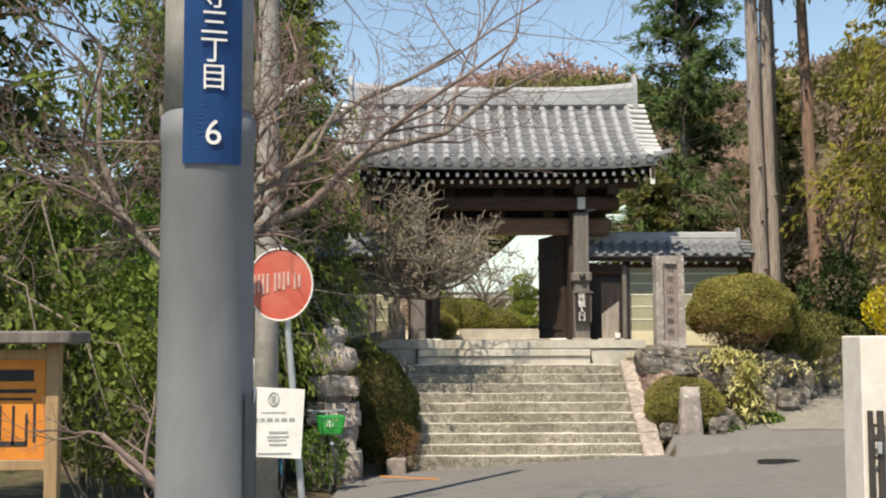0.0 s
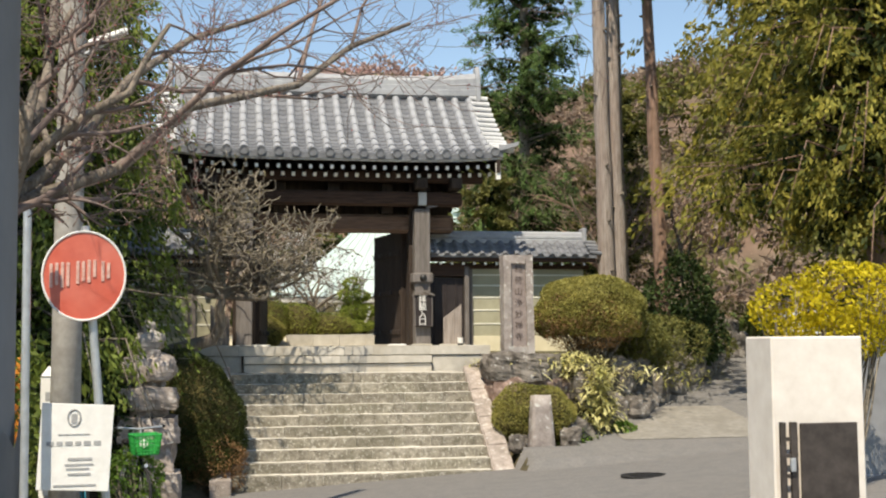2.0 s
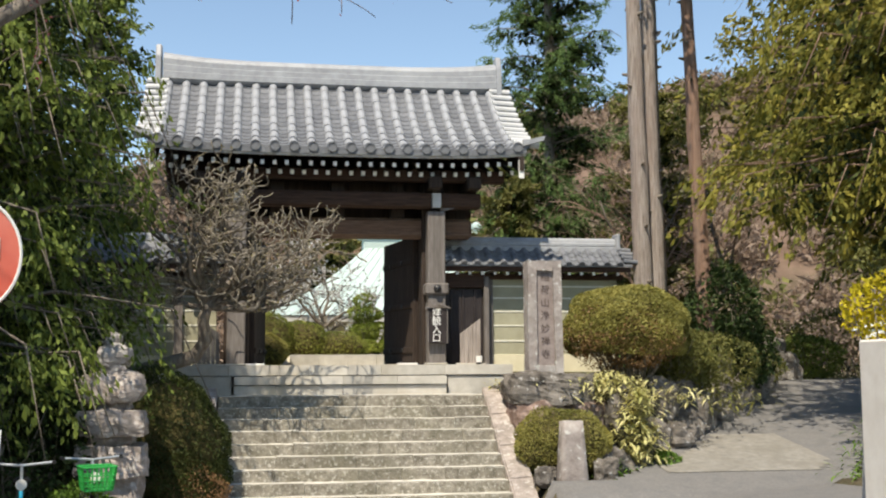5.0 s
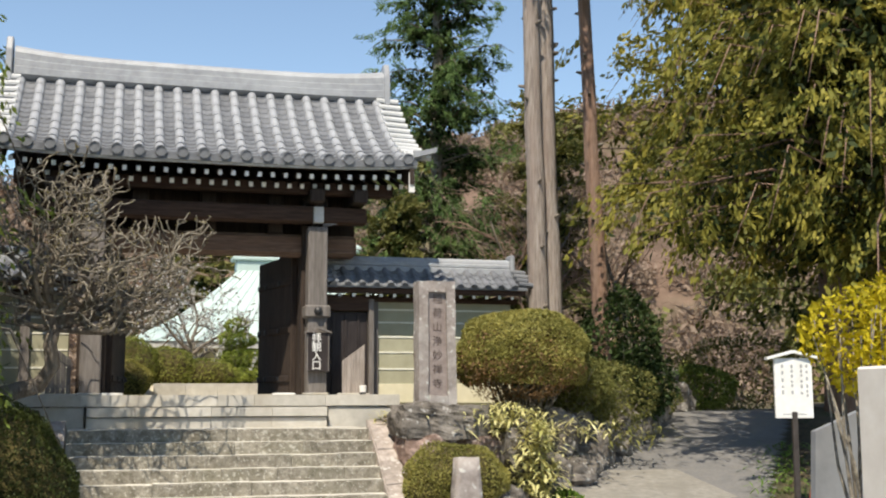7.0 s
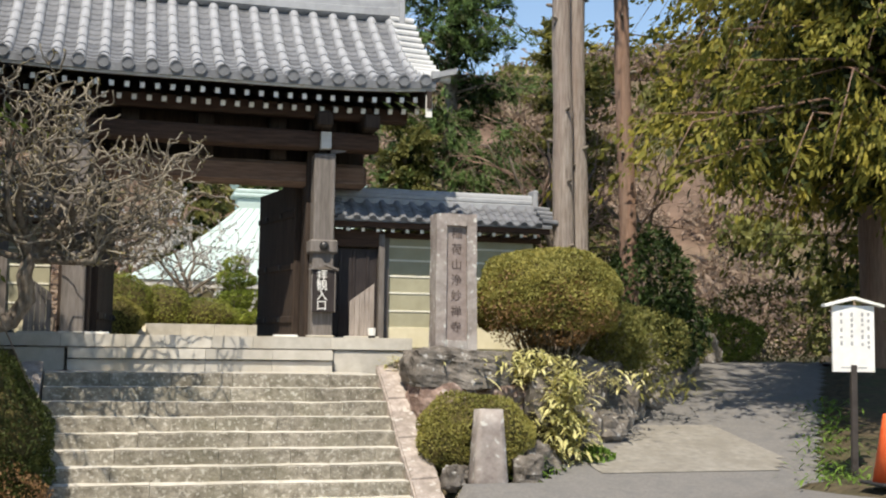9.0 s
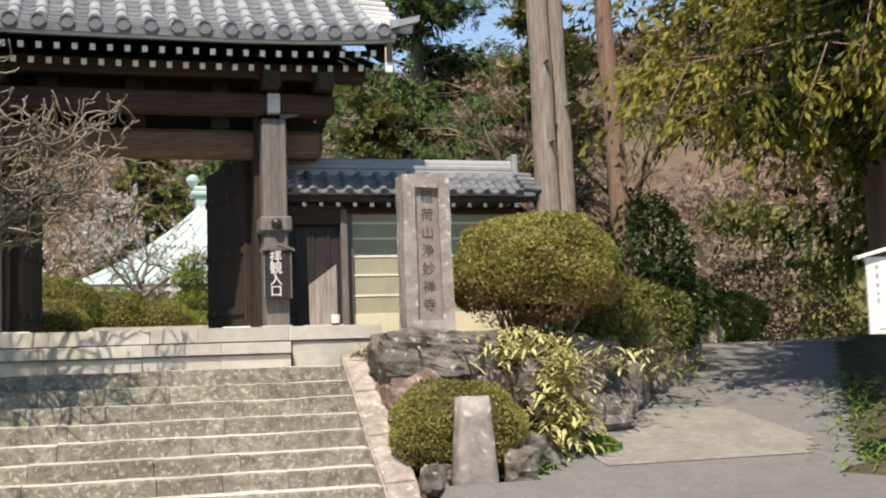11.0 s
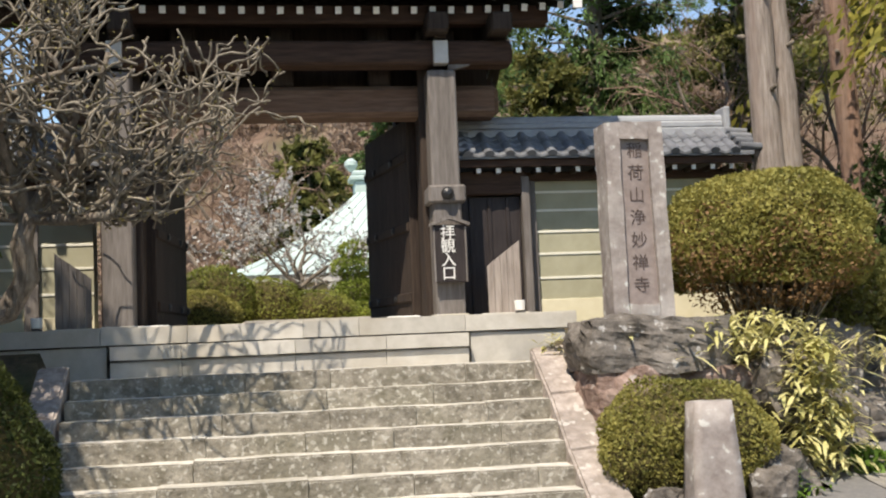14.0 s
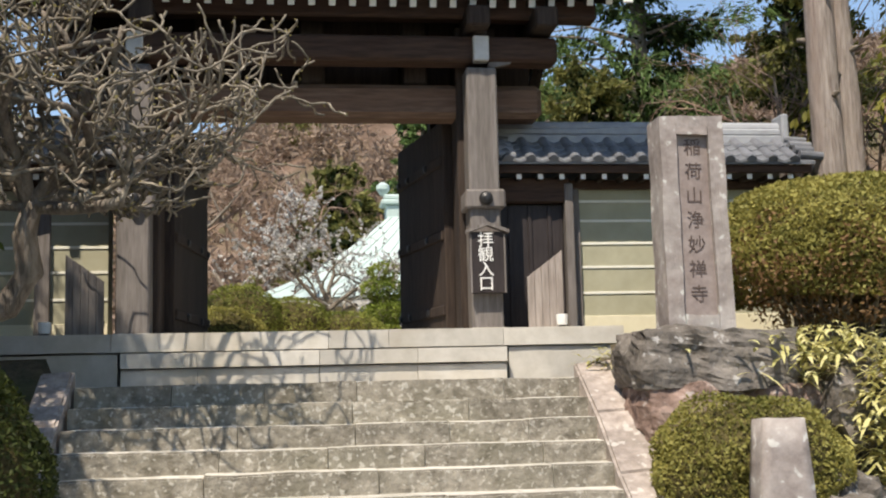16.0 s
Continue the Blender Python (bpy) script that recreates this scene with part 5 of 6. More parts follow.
shrub("low_shrub", "mixed shrubs above the rock bank", 7.5, 7.9, 1.75, [(0, 0, 0.4, 0.9, 0.8, 0.6), (0.9, 0.9, 0.3, 0.8, 0.7, 0.5)], 5000, 0.08, M["leaf_olive"])
shrub("flowering_shrub", "bright yellow flowering shrub behind the cream gate pier", 3.75, -5.0, 0.7,
      [(-0.35, 0, 1.75, 0.42, 0.35, 0.3), (0.25, 0, 1.87, 0.55, 0.4, 0.38), (0.1, 0, 1.5, 0.6, 0.35, 0.28)], 5000, 0.06, M["leaf_yellow"], stems=16)
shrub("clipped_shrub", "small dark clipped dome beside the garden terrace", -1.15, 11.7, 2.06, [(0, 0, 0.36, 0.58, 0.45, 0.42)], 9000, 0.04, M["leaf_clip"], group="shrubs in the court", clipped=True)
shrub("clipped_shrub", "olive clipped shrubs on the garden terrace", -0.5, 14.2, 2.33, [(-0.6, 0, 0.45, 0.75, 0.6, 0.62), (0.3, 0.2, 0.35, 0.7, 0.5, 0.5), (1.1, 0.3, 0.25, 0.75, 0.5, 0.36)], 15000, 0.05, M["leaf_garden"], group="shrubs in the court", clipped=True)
shrub("garden_pine", "layered bright green garden pine inside the gate", 1.45, 16.0, 2.33, [(0, 0, 0.3, 0.62, 0.5, 0.22), (0.08, 0, 0.68, 0.6, 0.5, 0.22), (0, 0, 1.08, 0.5, 0.42, 0.22), (-0.02, 0, 1.42, 0.3, 0.28, 0.2)], 12000, 0.06, M["leaf_pine"], "tree", group="shrubs in the court")
# planting at the left of the lane
shrub("evergreen_shrub", "broad-leaved evergreen shrub beside the lane", -4.1, -5.0, 0.5, [(0, 0, 1.0, 0.75, 0.9, 1.0), (-0.9, 0.5, 1.3, 1.1, 1.0, 1.1), (-0.3, 1.4, 0.9, 0.7, 0.9, 0.9)], 9500, 0.085, M["leaf_mid"])
shrub("evergreen_shrub", "yellow-green shrub in the roadside planting", -5.3, -3.5, 0.5, [(0, 0, 2.6, 1.2, 1.2, 0.9), (0.5, -0.5, 1.9, 0.9, 0.9, 0.7)], 6500, 0.075, M["leaf_weed"])
shrub("evergreen_shrub", "dark evergreen shrub behind the stone pagoda", -4.3, 0.6, 0.2, [(0, 0, 1.1, 1.1, 1.2, 1.2), (0.5, 1.1, 1.0, 0.9, 0.8, 1.0), (-0.8, -1.5, 1.0, 1.2, 1.2, 1.2)], 12000, 0.075, M["leaf_dark"])
shrub("evergreen_shrub", "tall dark evergreen shrub behind the plum tree", -4.3, 3.2, 0.9, [(0, 0, 1.2, 1.0, 1.0, 1.3), (-0.6, 1.0, 1.9, 1.0, 0.9, 1.3)], 12000, 0.08, M["leaf_dark"])
shrub("low_shrub", "small leafy shrub at the foot of the pagoda", -3.0, -1.1, 0.1, [(0, 0, 0.45, 0.4, 0.35, 0.42)], 1700, 0.06, M["leaf_weed"])
shrub("low_shrub", "weedy green clump at the foot of the rocks", 4.35, 2.75, 0.6, [(0, 0, 0.12, 0.25, 0.2, 0.17)], 500, 0.09, M["leaf_weed"])


def blades(name, label, x, y, z, spread, n, length, material):
    """Arching strap leaves in tufts, longer than wide."""
    rnd = random.Random(int(x * 100 + y * 10))
    ob = thing(name, x, y, z, label, "bamboo grass")
    vs, fs = [], []
    for k in range(n):
        bx, by = rnd.gauss(0, spread[0]), rnd.gauss(0, spread[1])
        bz = rnd.uniform(0, spread[2]) * (1 - min(1, abs(bx) / (2.4 * spread[0])) * 0.4)
        a = rnd.uniform(0, 6.28)
        d = Vector((math.cos(a), math.sin(a), rnd.uniform(-0.3, 0.8))).normalized()
        s = d.cross(Vector((0, 0, 1))).normalized()
        ln = length * rnd.uniform(0.6, 1.2)
        b = len(vs)
        p = Vector((bx, by, bz))
        for t, w in ((0, 0.3), (0.35, 1), (0.7, 0.75), (1.0, 0.05)):
            q = p + d * ln * t + Vector((0, 0, -0.45 * ln * t * t))
            vs += [q - s * w * ln * 0.09, q + s * w * ln * 0.09]
        for i in range(3):
            fs.append((b + 2 * i, b + 2 * i + 1, b + 2 * i + 3, b + 2 * i + 2))
    tagged(link_mesh("leaf_tuft", vs, fs, material, ob), kind="stuff")
    return ob


blades("bamboo_grass", "cascade of cream-edged dwarf bamboo leaves over the rocks", 3.98, 2.68, 0.7, (0.14, 0.12, 1.1), 1000, 0.2, M["leaf_bamboo"])
blades("bamboo_grass", "cream-edged dwarf bamboo above the rock bank", 3.7, 3.2, 1.6, (0.32, 0.2, 0.4), 480, 0.2, M["leaf_bamboo"])
blades("bamboo_grass", "cream-edged dwarf bamboo above the rock bank", 4.75, 3.75, 1.5, (0.35, 0.22, 0.3), 260, 0.18, M["leaf_bamboo"])
blades("bamboo_grass", "small tuft of dwarf bamboo beside the pedestal", 2.3, 4.1, 1.68, (0.09, 0.09, 0.2), 70, 0.15, M["leaf_bamboo"])
blades("bamboo_grass", "small white-edged plant at the foot of the azalea", 3.5, 2.25, 0.5, (0.12, 0.1, 0.3), 110, 0.17, M["leaf_weed"])
for k in range(9):
    yy = 0.7 + k * 0.62
    xx = path_far_edge(yy) + 0.15
    blades("weed_tuft", "fresh green weeds along the edge of the side path", xx, yy, land_z(xx + 0.3, yy) - 0.02, (0.18, 0.28, 0.1), 60, 0.16, M["leaf_weed"])
blades("bamboo_grass", "tufts of bamboo grass below the azalea", 5.9, 4.9, 1.35, (0.5, 0.3, 0.4), 320, 0.2, M["leaf_olive"])


# ---- trees ----
def trunk_line(x, y, z, h, r, lean=(0, 0), rnd=None, steps=14):
    rnd = rnd or random.Random(1)
    return [(Vector((x + lean[0] * i / steps + rnd.gauss(0, 0.012), y + lean[1] * i / steps, z + h * i / steps)), r * (1.0 - 0.5 * i / steps) * (1.25 if i == 0 else 1)) for i in range(steps + 1)]


def conifer(name, label, x, y, z, h, r, trunk_r, low, n, size, leaf, bark, seed, lean=(0, 0), droop=0.5, group="conifers", sprays=90, aspect=0.4, inner=0.14):
    """A tall trunk with tiers of drooping sprays, thinner towards the top."""
    rnd = random.Random(seed)
    rng = np.random.default_rng(seed)
    ob = thing(name, x, y, z, label, "tree", group)
    tubes("trunk", [trunk_line(0, 0, -0.2, h, trunk_r, lean, rnd)], bark, ob, sides=12)
    lines, pts, ways, deep = [], [], [], []
    for k in range(sprays):
        t = low + (1 - low) * (k + rnd.random()) / sprays
        a = rnd.uniform(0, 6.28)
        reach = r * (1 - 0.75 * (t - low) / (1 - low)) * rnd.uniform(0.55, 1.1)
        p = Vector((lean[0] * t, lean[1] * t, h * t))
        q = p + Vector((math.cos(a) * reach, math.sin(a) * reach, reach * rnd.uniform(-0.1, 0.35)))
        e = q + Vector((math.cos(a) * reach * 0.2, math.sin(a) * reach * 0.2, -reach * droop * 0.5))
        lines.append([(p, 0.05 * reach / r + 0.012), ((p + q) / 2 + Vector((0, 0, 0.1 * reach)), 0.02), (q, 0.012), (e, 0.005)])
        fronds, per = 9, max(3, int(n / sprays / 9))
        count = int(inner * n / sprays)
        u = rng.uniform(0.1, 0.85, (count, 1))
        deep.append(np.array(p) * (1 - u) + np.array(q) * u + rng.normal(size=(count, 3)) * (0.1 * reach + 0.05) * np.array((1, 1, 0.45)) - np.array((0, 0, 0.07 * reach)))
        out_way = np.array((math.cos(a), math.sin(a), 0.15))
        for _ in range(fronds):
            u = rnd.uniform(0.2, 1.08)
            st = np.array(p) * (1 - u) + np.array(q) * u + rng.normal(size=3) * (0.1 * reach + 0.06) * np.array((1, 1, 0.5))
            fd = out_way * 0.75 + rng.normal(size=3) * 0.6 + np.array((0, 0, -droop))
            fd /= np.linalg.norm(fd)
            fl = 0.16 * reach + 0.22
            v = rng.uniform(0, 1, (per, 1))
            pts.append(st + fd * fl * v + np.array((0, 0, -0.35 * droop * fl)) * v * v + rng.normal(size=(per, 3)) * (0.065 * fl + 0.018))
            ways.append(np.repeat(fd[None] + np.array(((0, 0, -0.3 * droop),)), per, 0))
    tagged(tubes("limb_mass", lines, bark, ob, sides=4), kind="stuff")
    leaves("crown", np.concatenate(pts), size, leaf, ob, aspect=aspect, droop=droop, rng=rng, dirs=np.concatenate(ways))
    # extra sprays in near-black, painting the shade deep in the crown
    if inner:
        leaves("inner_foliage", np.concatenate(deep), size * 1.25, M["leaf_deep"], ob, "inner sprays coloured near-black for the crown's own shade", aspect=0.5, droop=droop, rng=rng)
    return ob


def bare_tree(name, label, x, y, z, limbs, depth, material, seed, fork=3, lift=0.05, wander=0.25, spread=0.8, shrink=0.68, steps=5, keep=None, buds=None, category="tree", least=0.0022):
    """A leafless tree; limbs: start, way, length, radius of each main stem."""
    rnd = random.Random(seed)
    ob = thing(name, x, y, z, label, category)
    out = {}
    for s, w, ln, r in limbs:
        grow(rnd, Vector(s), Vector(w), ln, r, depth, out, wander, fork, lift, shrink, steps, spread, keep, least)
    for d in sorted(out, reverse=True):
        if d >= depth - 1:
            for one in out[d]:
                tubes("limb" if d == depth else "branch", [one], M["bark"] if d == depth else material, ob, sides=9 if d == depth else 6)
    fine = [one for d in out if d < depth - 1 for one in out[d]]
    tagged(tubes("twig_mass", fine, material, ob, sides=4), kind="stuff")
    if buds:
        tips = [np.array(p) for d in (0, 1) for ln_ in out.get(d, []) for p, _ in ln_[2:]]
        rng = np.random.default_rng(seed)
        tips = np.array(tips)
        pick = tips[rng.integers(0, len(tips), buds[0])] + rng.normal(size=(buds[0], 3)) * 0.015
        tagged(leaves("bud_mass", pick, buds[1], buds[2], ob, rng=rng, aspect=0.6), kind="stuff")
    return ob


# cedar trunks behind the wall
for i, (x, y, h, r, lean, bark) in enumerate(((5.27, 5.95, 13.5, 0.175, (-0.12, 0.2), M["bark_cedar"]), (5.58, 6.15, 13.0, 0.155, (-0.05, 0.2), M["bark_cedar"]), (6.75, 6.8, 13.0, 0.155, (-0.3, 0.3), M["bark_red"]), (5.95, 6.8, 12.0, 0.08, (-0.1, 0.2), M["bark"]))):
    conifer("cedar", "tall bare cedar trunk with foliage high above", x, y, 1.9, h, 1.9, r, 0.62, 2600, 0.16, M["leaf_fir"], bark, 40 + i, lean, 0.4, "tall cedars", 36)
    ob = bpy.data.objects["cedar" if i == 0 else f"cedar.{i:03d}"]
    rnd = random.Random(70 + i)
    lines = []
    for k in range(14):
        zz = rnd.uniform(0.8, 7)
        a = rnd.uniform(0, 6.28)
        p = Vector((lean[0] * zz / h, lean[1] * zz / h, zz))
        lines.append([(p, 0.035), (p + Vector((math.cos(a), math.sin(a), 0.25)) * r * 1.15, 0.028), (p + Vector((math.cos(a), math.sin(a), 0.25)) * (r + 0.06), 0.016)])
    for one in lines:
        tubes("branch_stub", [one], M["bark"], ob, sides=6)
conifer("fir", "tall green fir with open tiers behind the temple wall", 5.3, 12.6, 2.0, 12.5, 2.2, 0.17, 0.16, 52000, 0.13, M["leaf_fir"], M["bark"], 51, (0.2, 0), 0.3, sprays=110, aspect=0.2)
conifer("pine", "ragged pine above the temple wall", 7.4, 12.0, 2.0, 6.6, 1.7, 0.13, 0.15, 20000, 0.11, M["leaf_olive"], M["bark"], 53, (0.3, 0), 0.1, sprays=50)
conifer("pine", "ragged pine above the temple wall", 3.9, 11.6, 2.0, 4.3, 1.2, 0.12, 0.15, 16000, 0.1, M["leaf_olive"], M["bark"], 52, (0.3, 0), 0.1, sprays=40)
conifer("fir", "round-headed evergreen on the slope behind the hall", 1.2, 30.0, 2.5, 5.8, 2.4, 0.2, 0.1, 14000, 0.25, M["leaf_olive"], M["bark"], 61, (0, 0), 0.2, sprays=70)
conifer("fir", "dark fir on the slope behind the hall", 4.2, 33.0, 3.0, 8.6, 2.6, 0.2, 0.1, 14000, 0.25, M["leaf_fir"], M["bark"], 62, (0, 0), 0.3, sprays=70)
conifer("golden_cypress", "large golden-green cypress hanging over the side path", 12.9, 9.0, 1.7, 14.0, 5.0, 0.3, 0.27, 104000, 0.16, M["leaf_gold"], M["bark_red"], 54, (-0.5, 0), 0.6, sprays=340, aspect=0.42)
conifer("golden_cypress", "golden-green cypress beside the path", 17.0, 11.5, 1.7, 14.0, 4.7, 0.28, 0.1, 52000, 0.2, M["leaf_gold"], M["bark_red"], 55, (0, 0), 0.8, sprays=200)
conifer("golden_cypress", "large golden-green cypress with boughs over the side path", 9.9, 3.2, 0.9, 13.0, 3.9, 0.27, 0.26, 130000, 0.14, M["leaf_gold"], M["bark_red"], 56, (0, 0), 0.75, sprays=330, aspect=0.36, inner=0.2)
conifer("evergreen_tree", "dense green roadside evergreen with drooping sprays", -5.1, 0.9, 0.4, 10.0, 2.8, 0.18, 0.1, 68000, 0.1, M["leaf_mid"], M["bark"], 57, (0.5, 0), 0.9, sprays=270)
conifer("evergreen_tree", "dark evergreen behind the roadside planting", -7.0, -4.0, 0.5, 11.0, 3.2, 0.2, 0.08, 40000, 0.13, M["leaf_mid"], M["bark"], 58, (0, 0), 0.6, sprays=220)
conifer("evergreen_tree", "dark evergreen beside the temple wall", -5.2, 3.6, 1.2, 8.5, 2.3, 0.2, 0.06, 42000, 0.12, M["leaf_dark"], M["bark"], 59, (0, 0), 0.6, sprays=220)
conifer("evergreen_tree", "green conifer behind the tiled wall", -4.4, 9.5, 2.0, 9.5, 1.7, 0.2, 0.1, 20000, 0.12, M["leaf_mid"], M["bark"], 60, (0, 0), 0.5, sprays=130)

# old plum with a crooked trunk, left of the steps
plum = bare_tree("bare_plum_tree", "bare old plum tree with crooked lichened twigs", -3.5, 3.4, 1.5,
          [((1.5, -0.2, 1.4), w, ln * 1.12, r) for w, ln, r in (((1.0, -0.1, 0.25), 1.35, 0.05), ((0.85, 0.4, 0.6), 1.35, 0.05), ((0.6, -0.7, 0.8), 1.3, 0.045), ((0.1, 0.2, 1.0), 1.4, 0.05),
           ((-0.4, -0.5, 0.9), 1.4, 0.045), ((-0.9, 0.2, 0.7), 1.4, 0.05), ((-0.9, -0.4, 0.4), 1.3, 0.04), ((0.95, -0.5, 0.5), 1.3, 0.045), ((0.4, 0.7, 0.8), 1.3, 0.04), ((0.9, 0.1, 0.9), 1.4, 0.045), ((0.5, -0.3, 1.0), 1.5, 0.045), ((1.0, -0.15, 0.5), 1.75, 0.05), ((1.0, 0.1, 0.3), 1.8, 0.045))],
          3, M["twig"], 17, fork=4, lift=0.07, wander=0.3, spread=0.85, shrink=0.58, steps=7, keep=lambda p: p.z > 1.32, least=0.0095, buds=(2500, 0.028, leafy("plum_bud", (0.16, 0.14, 0.05), (0.4, 0.34, 0.14))))
knots = [(0, 0, -0.3, 0.13), (0.15, 0, 0.2, 0.12), (0.55, -0.05, 0.5, 0.11), (1.0, -0.1, 0.62, 0.105), (1.35, -0.15, 0.72, 0.1), (1.5, -0.18, 0.95, 0.095), (1.46, -0.2, 1.2, 0.085), (1.52, -0.2, 1.45, 0.07)]
tubes("trunk", [[(Vector(k[:3]), k[3]) for k in knots]], M["bark"], plum, "crooked dark trunk", sides=10)
# roadside cherry with its first red buds
bare_tree("bare_cherry_tree", "bare roadside cherry tree with reddish buds", -3.3, -9.6, 0.6,
          [((0, 0, 0), (0.1, 0.03, 1.0), 1.9, 0.075), ((0.25, 0.05, 1.75), (0.35, 0.1, 0.9), 1.0, 0.055), ((0.3, 0.1, 1.8), (0.9, 0.2, 0.75), 1.2, 0.045), ((0.2, 0.1, 1.7), (-0.4, 0.3, 0.9), 1.3, 0.045),
           ((0.35, 0.1, 2.2), (0.8, 0.5, 0.6), 1.2, 0.035), ((0.35, 0.1, 2.2), (0.1, -0.2, 1.0), 1.2, 0.04), ((0.3, 0.1, 2.0), (-0.6, 0.6, 0.8), 1.2, 0.035), ((0.4, 0.1, 2.4), (0.9, -0.1, 0.45), 1.1, 0.03),
           ((0.3, 0.1, 2.2), (0.45, 0.8, 0.72), 4.0, 0.038), ((0.35, 0.1, 2.4), (0.3, 0.6, 0.95), 3.0, 0.036), ((0.2, 0.1, 2.0), (0.1, 0.8, 0.75), 2.8, 0.034), ((0.2, 0.1, 1.7), (-0.7, 0.5, 0.7), 2.4, 0.034), ((0.3, 0.1, 2.2), (0.25, 0.9, 0.85), 3.4, 0.032)],
          4, M["twig_cherry"], 23, fork=4, lift=0.04, wander=0.2, spread=0.75, shrink=0.64, keep=lambda p: p.z > 2.0 + 0.62 * max(0.0, p.y - 0.1) or (p.x < 0.3 and p.y < 0.6), buds=(5000, 0.014, leafy("cherry_bud", (0.25, 0.06, 0.06), (0.5, 0.2, 0.2))))
bare_tree("white_plum_tree", "small plum tree with white blossom in the court", 0.3, 16.2, 2.3,
          [((0, 0, 0), (0.2, 0, 1), 1.2, 0.07), ((0.15, 0, 0.8), (0.6, 0.1, 0.8), 1.5, 0.045), ((0.15, 0, 0.8), (-0.8, 0, 0.6), 1.5, 0.045), ((0.15, 0, 0.9), (0, 0.2, 1.0), 1.5, 0.045), ((0.15, 0, 0.9), (-0.4, -0.2, 0.9), 1.4, 0.04)],
          3, M["twig"], 31, fork=4, wander=0.22, buds=(9000, 0.055, M["plum"]))
for i, (x, y) in enumerate(((-2.4, 15.0), (-0.8, 17.0), (8.6, 10.6), (10.2, 14.5), (6.6, 10.2))):
    bare_tree("bare_tree", "leafless grey-brown tree in the wood behind", x, y, 2.0,
              [((0, 0, 0), (0.1, 0, 1), 2.2, 0.09), ((0.1, 0, 1.6), (0.6, 0.2, 0.9), 2.0, 0.05), ((0.1, 0, 1.8), (-0.6, -0.1, 0.9), 2.0, 0.05), ((0.1, 0, 2.0), (0.0, 0.3, 1.0), 2.0, 0.05)],
              3, M["twig_far"], 80 + i, fork=4, wander=0.2, lift=0.08)


# ---- wooded hill ----
def hill_z(x, y):
    top = lerp_table(x, [-60, -12, -3, 3, 8, 13, 17, 22, 28, 40, 90], [9, 12, 15.5, 18.8, 19.4, 18.4, 17.5, 18.8, 20.6, 22.5, 24])
    k = min(max((y - 24) / 38, 0), 1)
    return 1.6 + (top - 2.2) * k * k * (3 - 2 * k)


hill = tagged(sheet("backdrop", list(np.arange(-70, 110, 3.0)), list(np.arange(22, 90, 2.5)), hill_z, M["hill"], wave=0.6), "wooded hillside behind the temple, mostly bare and brown", "hillside", kind="structure")
rng = np.random.default_rng(77)
rnd = random.Random(77)
groups = {"leaf_brown": [], "leaf_olive": [], "blossom": [], "leaf_fir": []}
for k in range(1500):
    x = rnd.uniform(-32, 62)
    y = rnd.uniform(25, 66) if k % 3 else rnd.uniform(54, 66)
    z = hill_z(x, y)
    pick = noise.noise(Vector((x * 0.12, y * 0.12, 3)))
    kind = "leaf_brown" if pick < 0.12 else "leaf_olive"
    if y < 33 and pick > -0.1:
        kind = "leaf_fir" if pick > 0.25 else "leaf_olive"
    if 2 < x < 12 and y > 55:
        kind = "blossom"
    r = rnd.uniform(1.0, 1.7)
    groups[kind].append(cloud(rng, 190 if kind != "blossom" else 170, x, y, z + r * 0.35, r, r, r * rnd.uniform(0.8, 1.2), shell=0.5, lumps=0.25, low=-0.5))
for kind, pts in groups.items():
    ob = leaves("hill_woodland", np.concatenate(pts), 0.42 if kind != "leaf_brown" else 0.5, M[kind], rng=rng, aspect=0.5 if kind != "leaf_brown" else 0.24)
    tagged(ob, {"leaf_brown": "bare brown crowns of the hillside wood", "leaf_olive": "olive evergreen crowns of the hillside wood", "blossom": "pale pink blossoming crowns on the hilltop", "leaf_fir": "green crowns at the foot of the hill"}[kind], "woodland", kind="stuff")

# ---- main hall behind the gate ----
hall = thing("temple_hall", 3.85, 21.5, 2.1, "temple hall under a large pale green copper roof", "building")
part("wall", box(-3.4, 3.4, -1.4, 4.5, 0, 1.9), M["plaster_pale"], hall)
for x in (-3.4, -1.7, 0, 1.7, 3.4):
    part("post", box(x - 0.12, x + 0.12, -1.52, -1.42, 0, 1.9, 0.01), M["wood"], hall)


def hall_roof(t):
    """Half width, half depth and height of the hipped roof, t from the eaves to the ridge."""
    return 5.0 - 3.25 * t, 4.6 - 4.3 * t, 1.4 + 1.35 * t + 0.95 * t * t


vs, fs = [], []
N = 14
for i in range(N + 1):
    w, d, z = hall_roof(i / N)
    vs += [(-w, 1.5 - d, z), (w, 1.5 - d, z), (w, 1.5 + d, z), (-w, 1.5 + d, z)]
for i in range(N):
    for k in range(4):
        k2 = (k + 1) % 4
        fs.append((i * 4 + k, i * 4 + k2, i * 4 + 4 + k2, i * 4 + 4 + k))
fs += [(3, 2, 1, 0), (N * 4, N * 4 + 1, N * 4 + 2, N * 4 + 3)]
link_mesh("roof", vs, fs, M["copper"], hall, "pale green copper roof")
part("eave_fascia", box(-4.95, 4.95, -3.06, -2.98, 1.22, 1.385, 0.01), M["fascia"], hall)
bm = box(-1.8, 1.8, 1.2, 1.8, 3.66, 4.0, 0.03)
box(-1.92, 1.92, 1.12, 1.88, 4.0, 4.12, 0.03, bm=bm)
box(-1.85, 1.85, 1.2, 1.8, 4.12, 4.26, 0.04, bm=bm)
part("ridge", bm, M["copper"], hall, "stepped copper ridge")
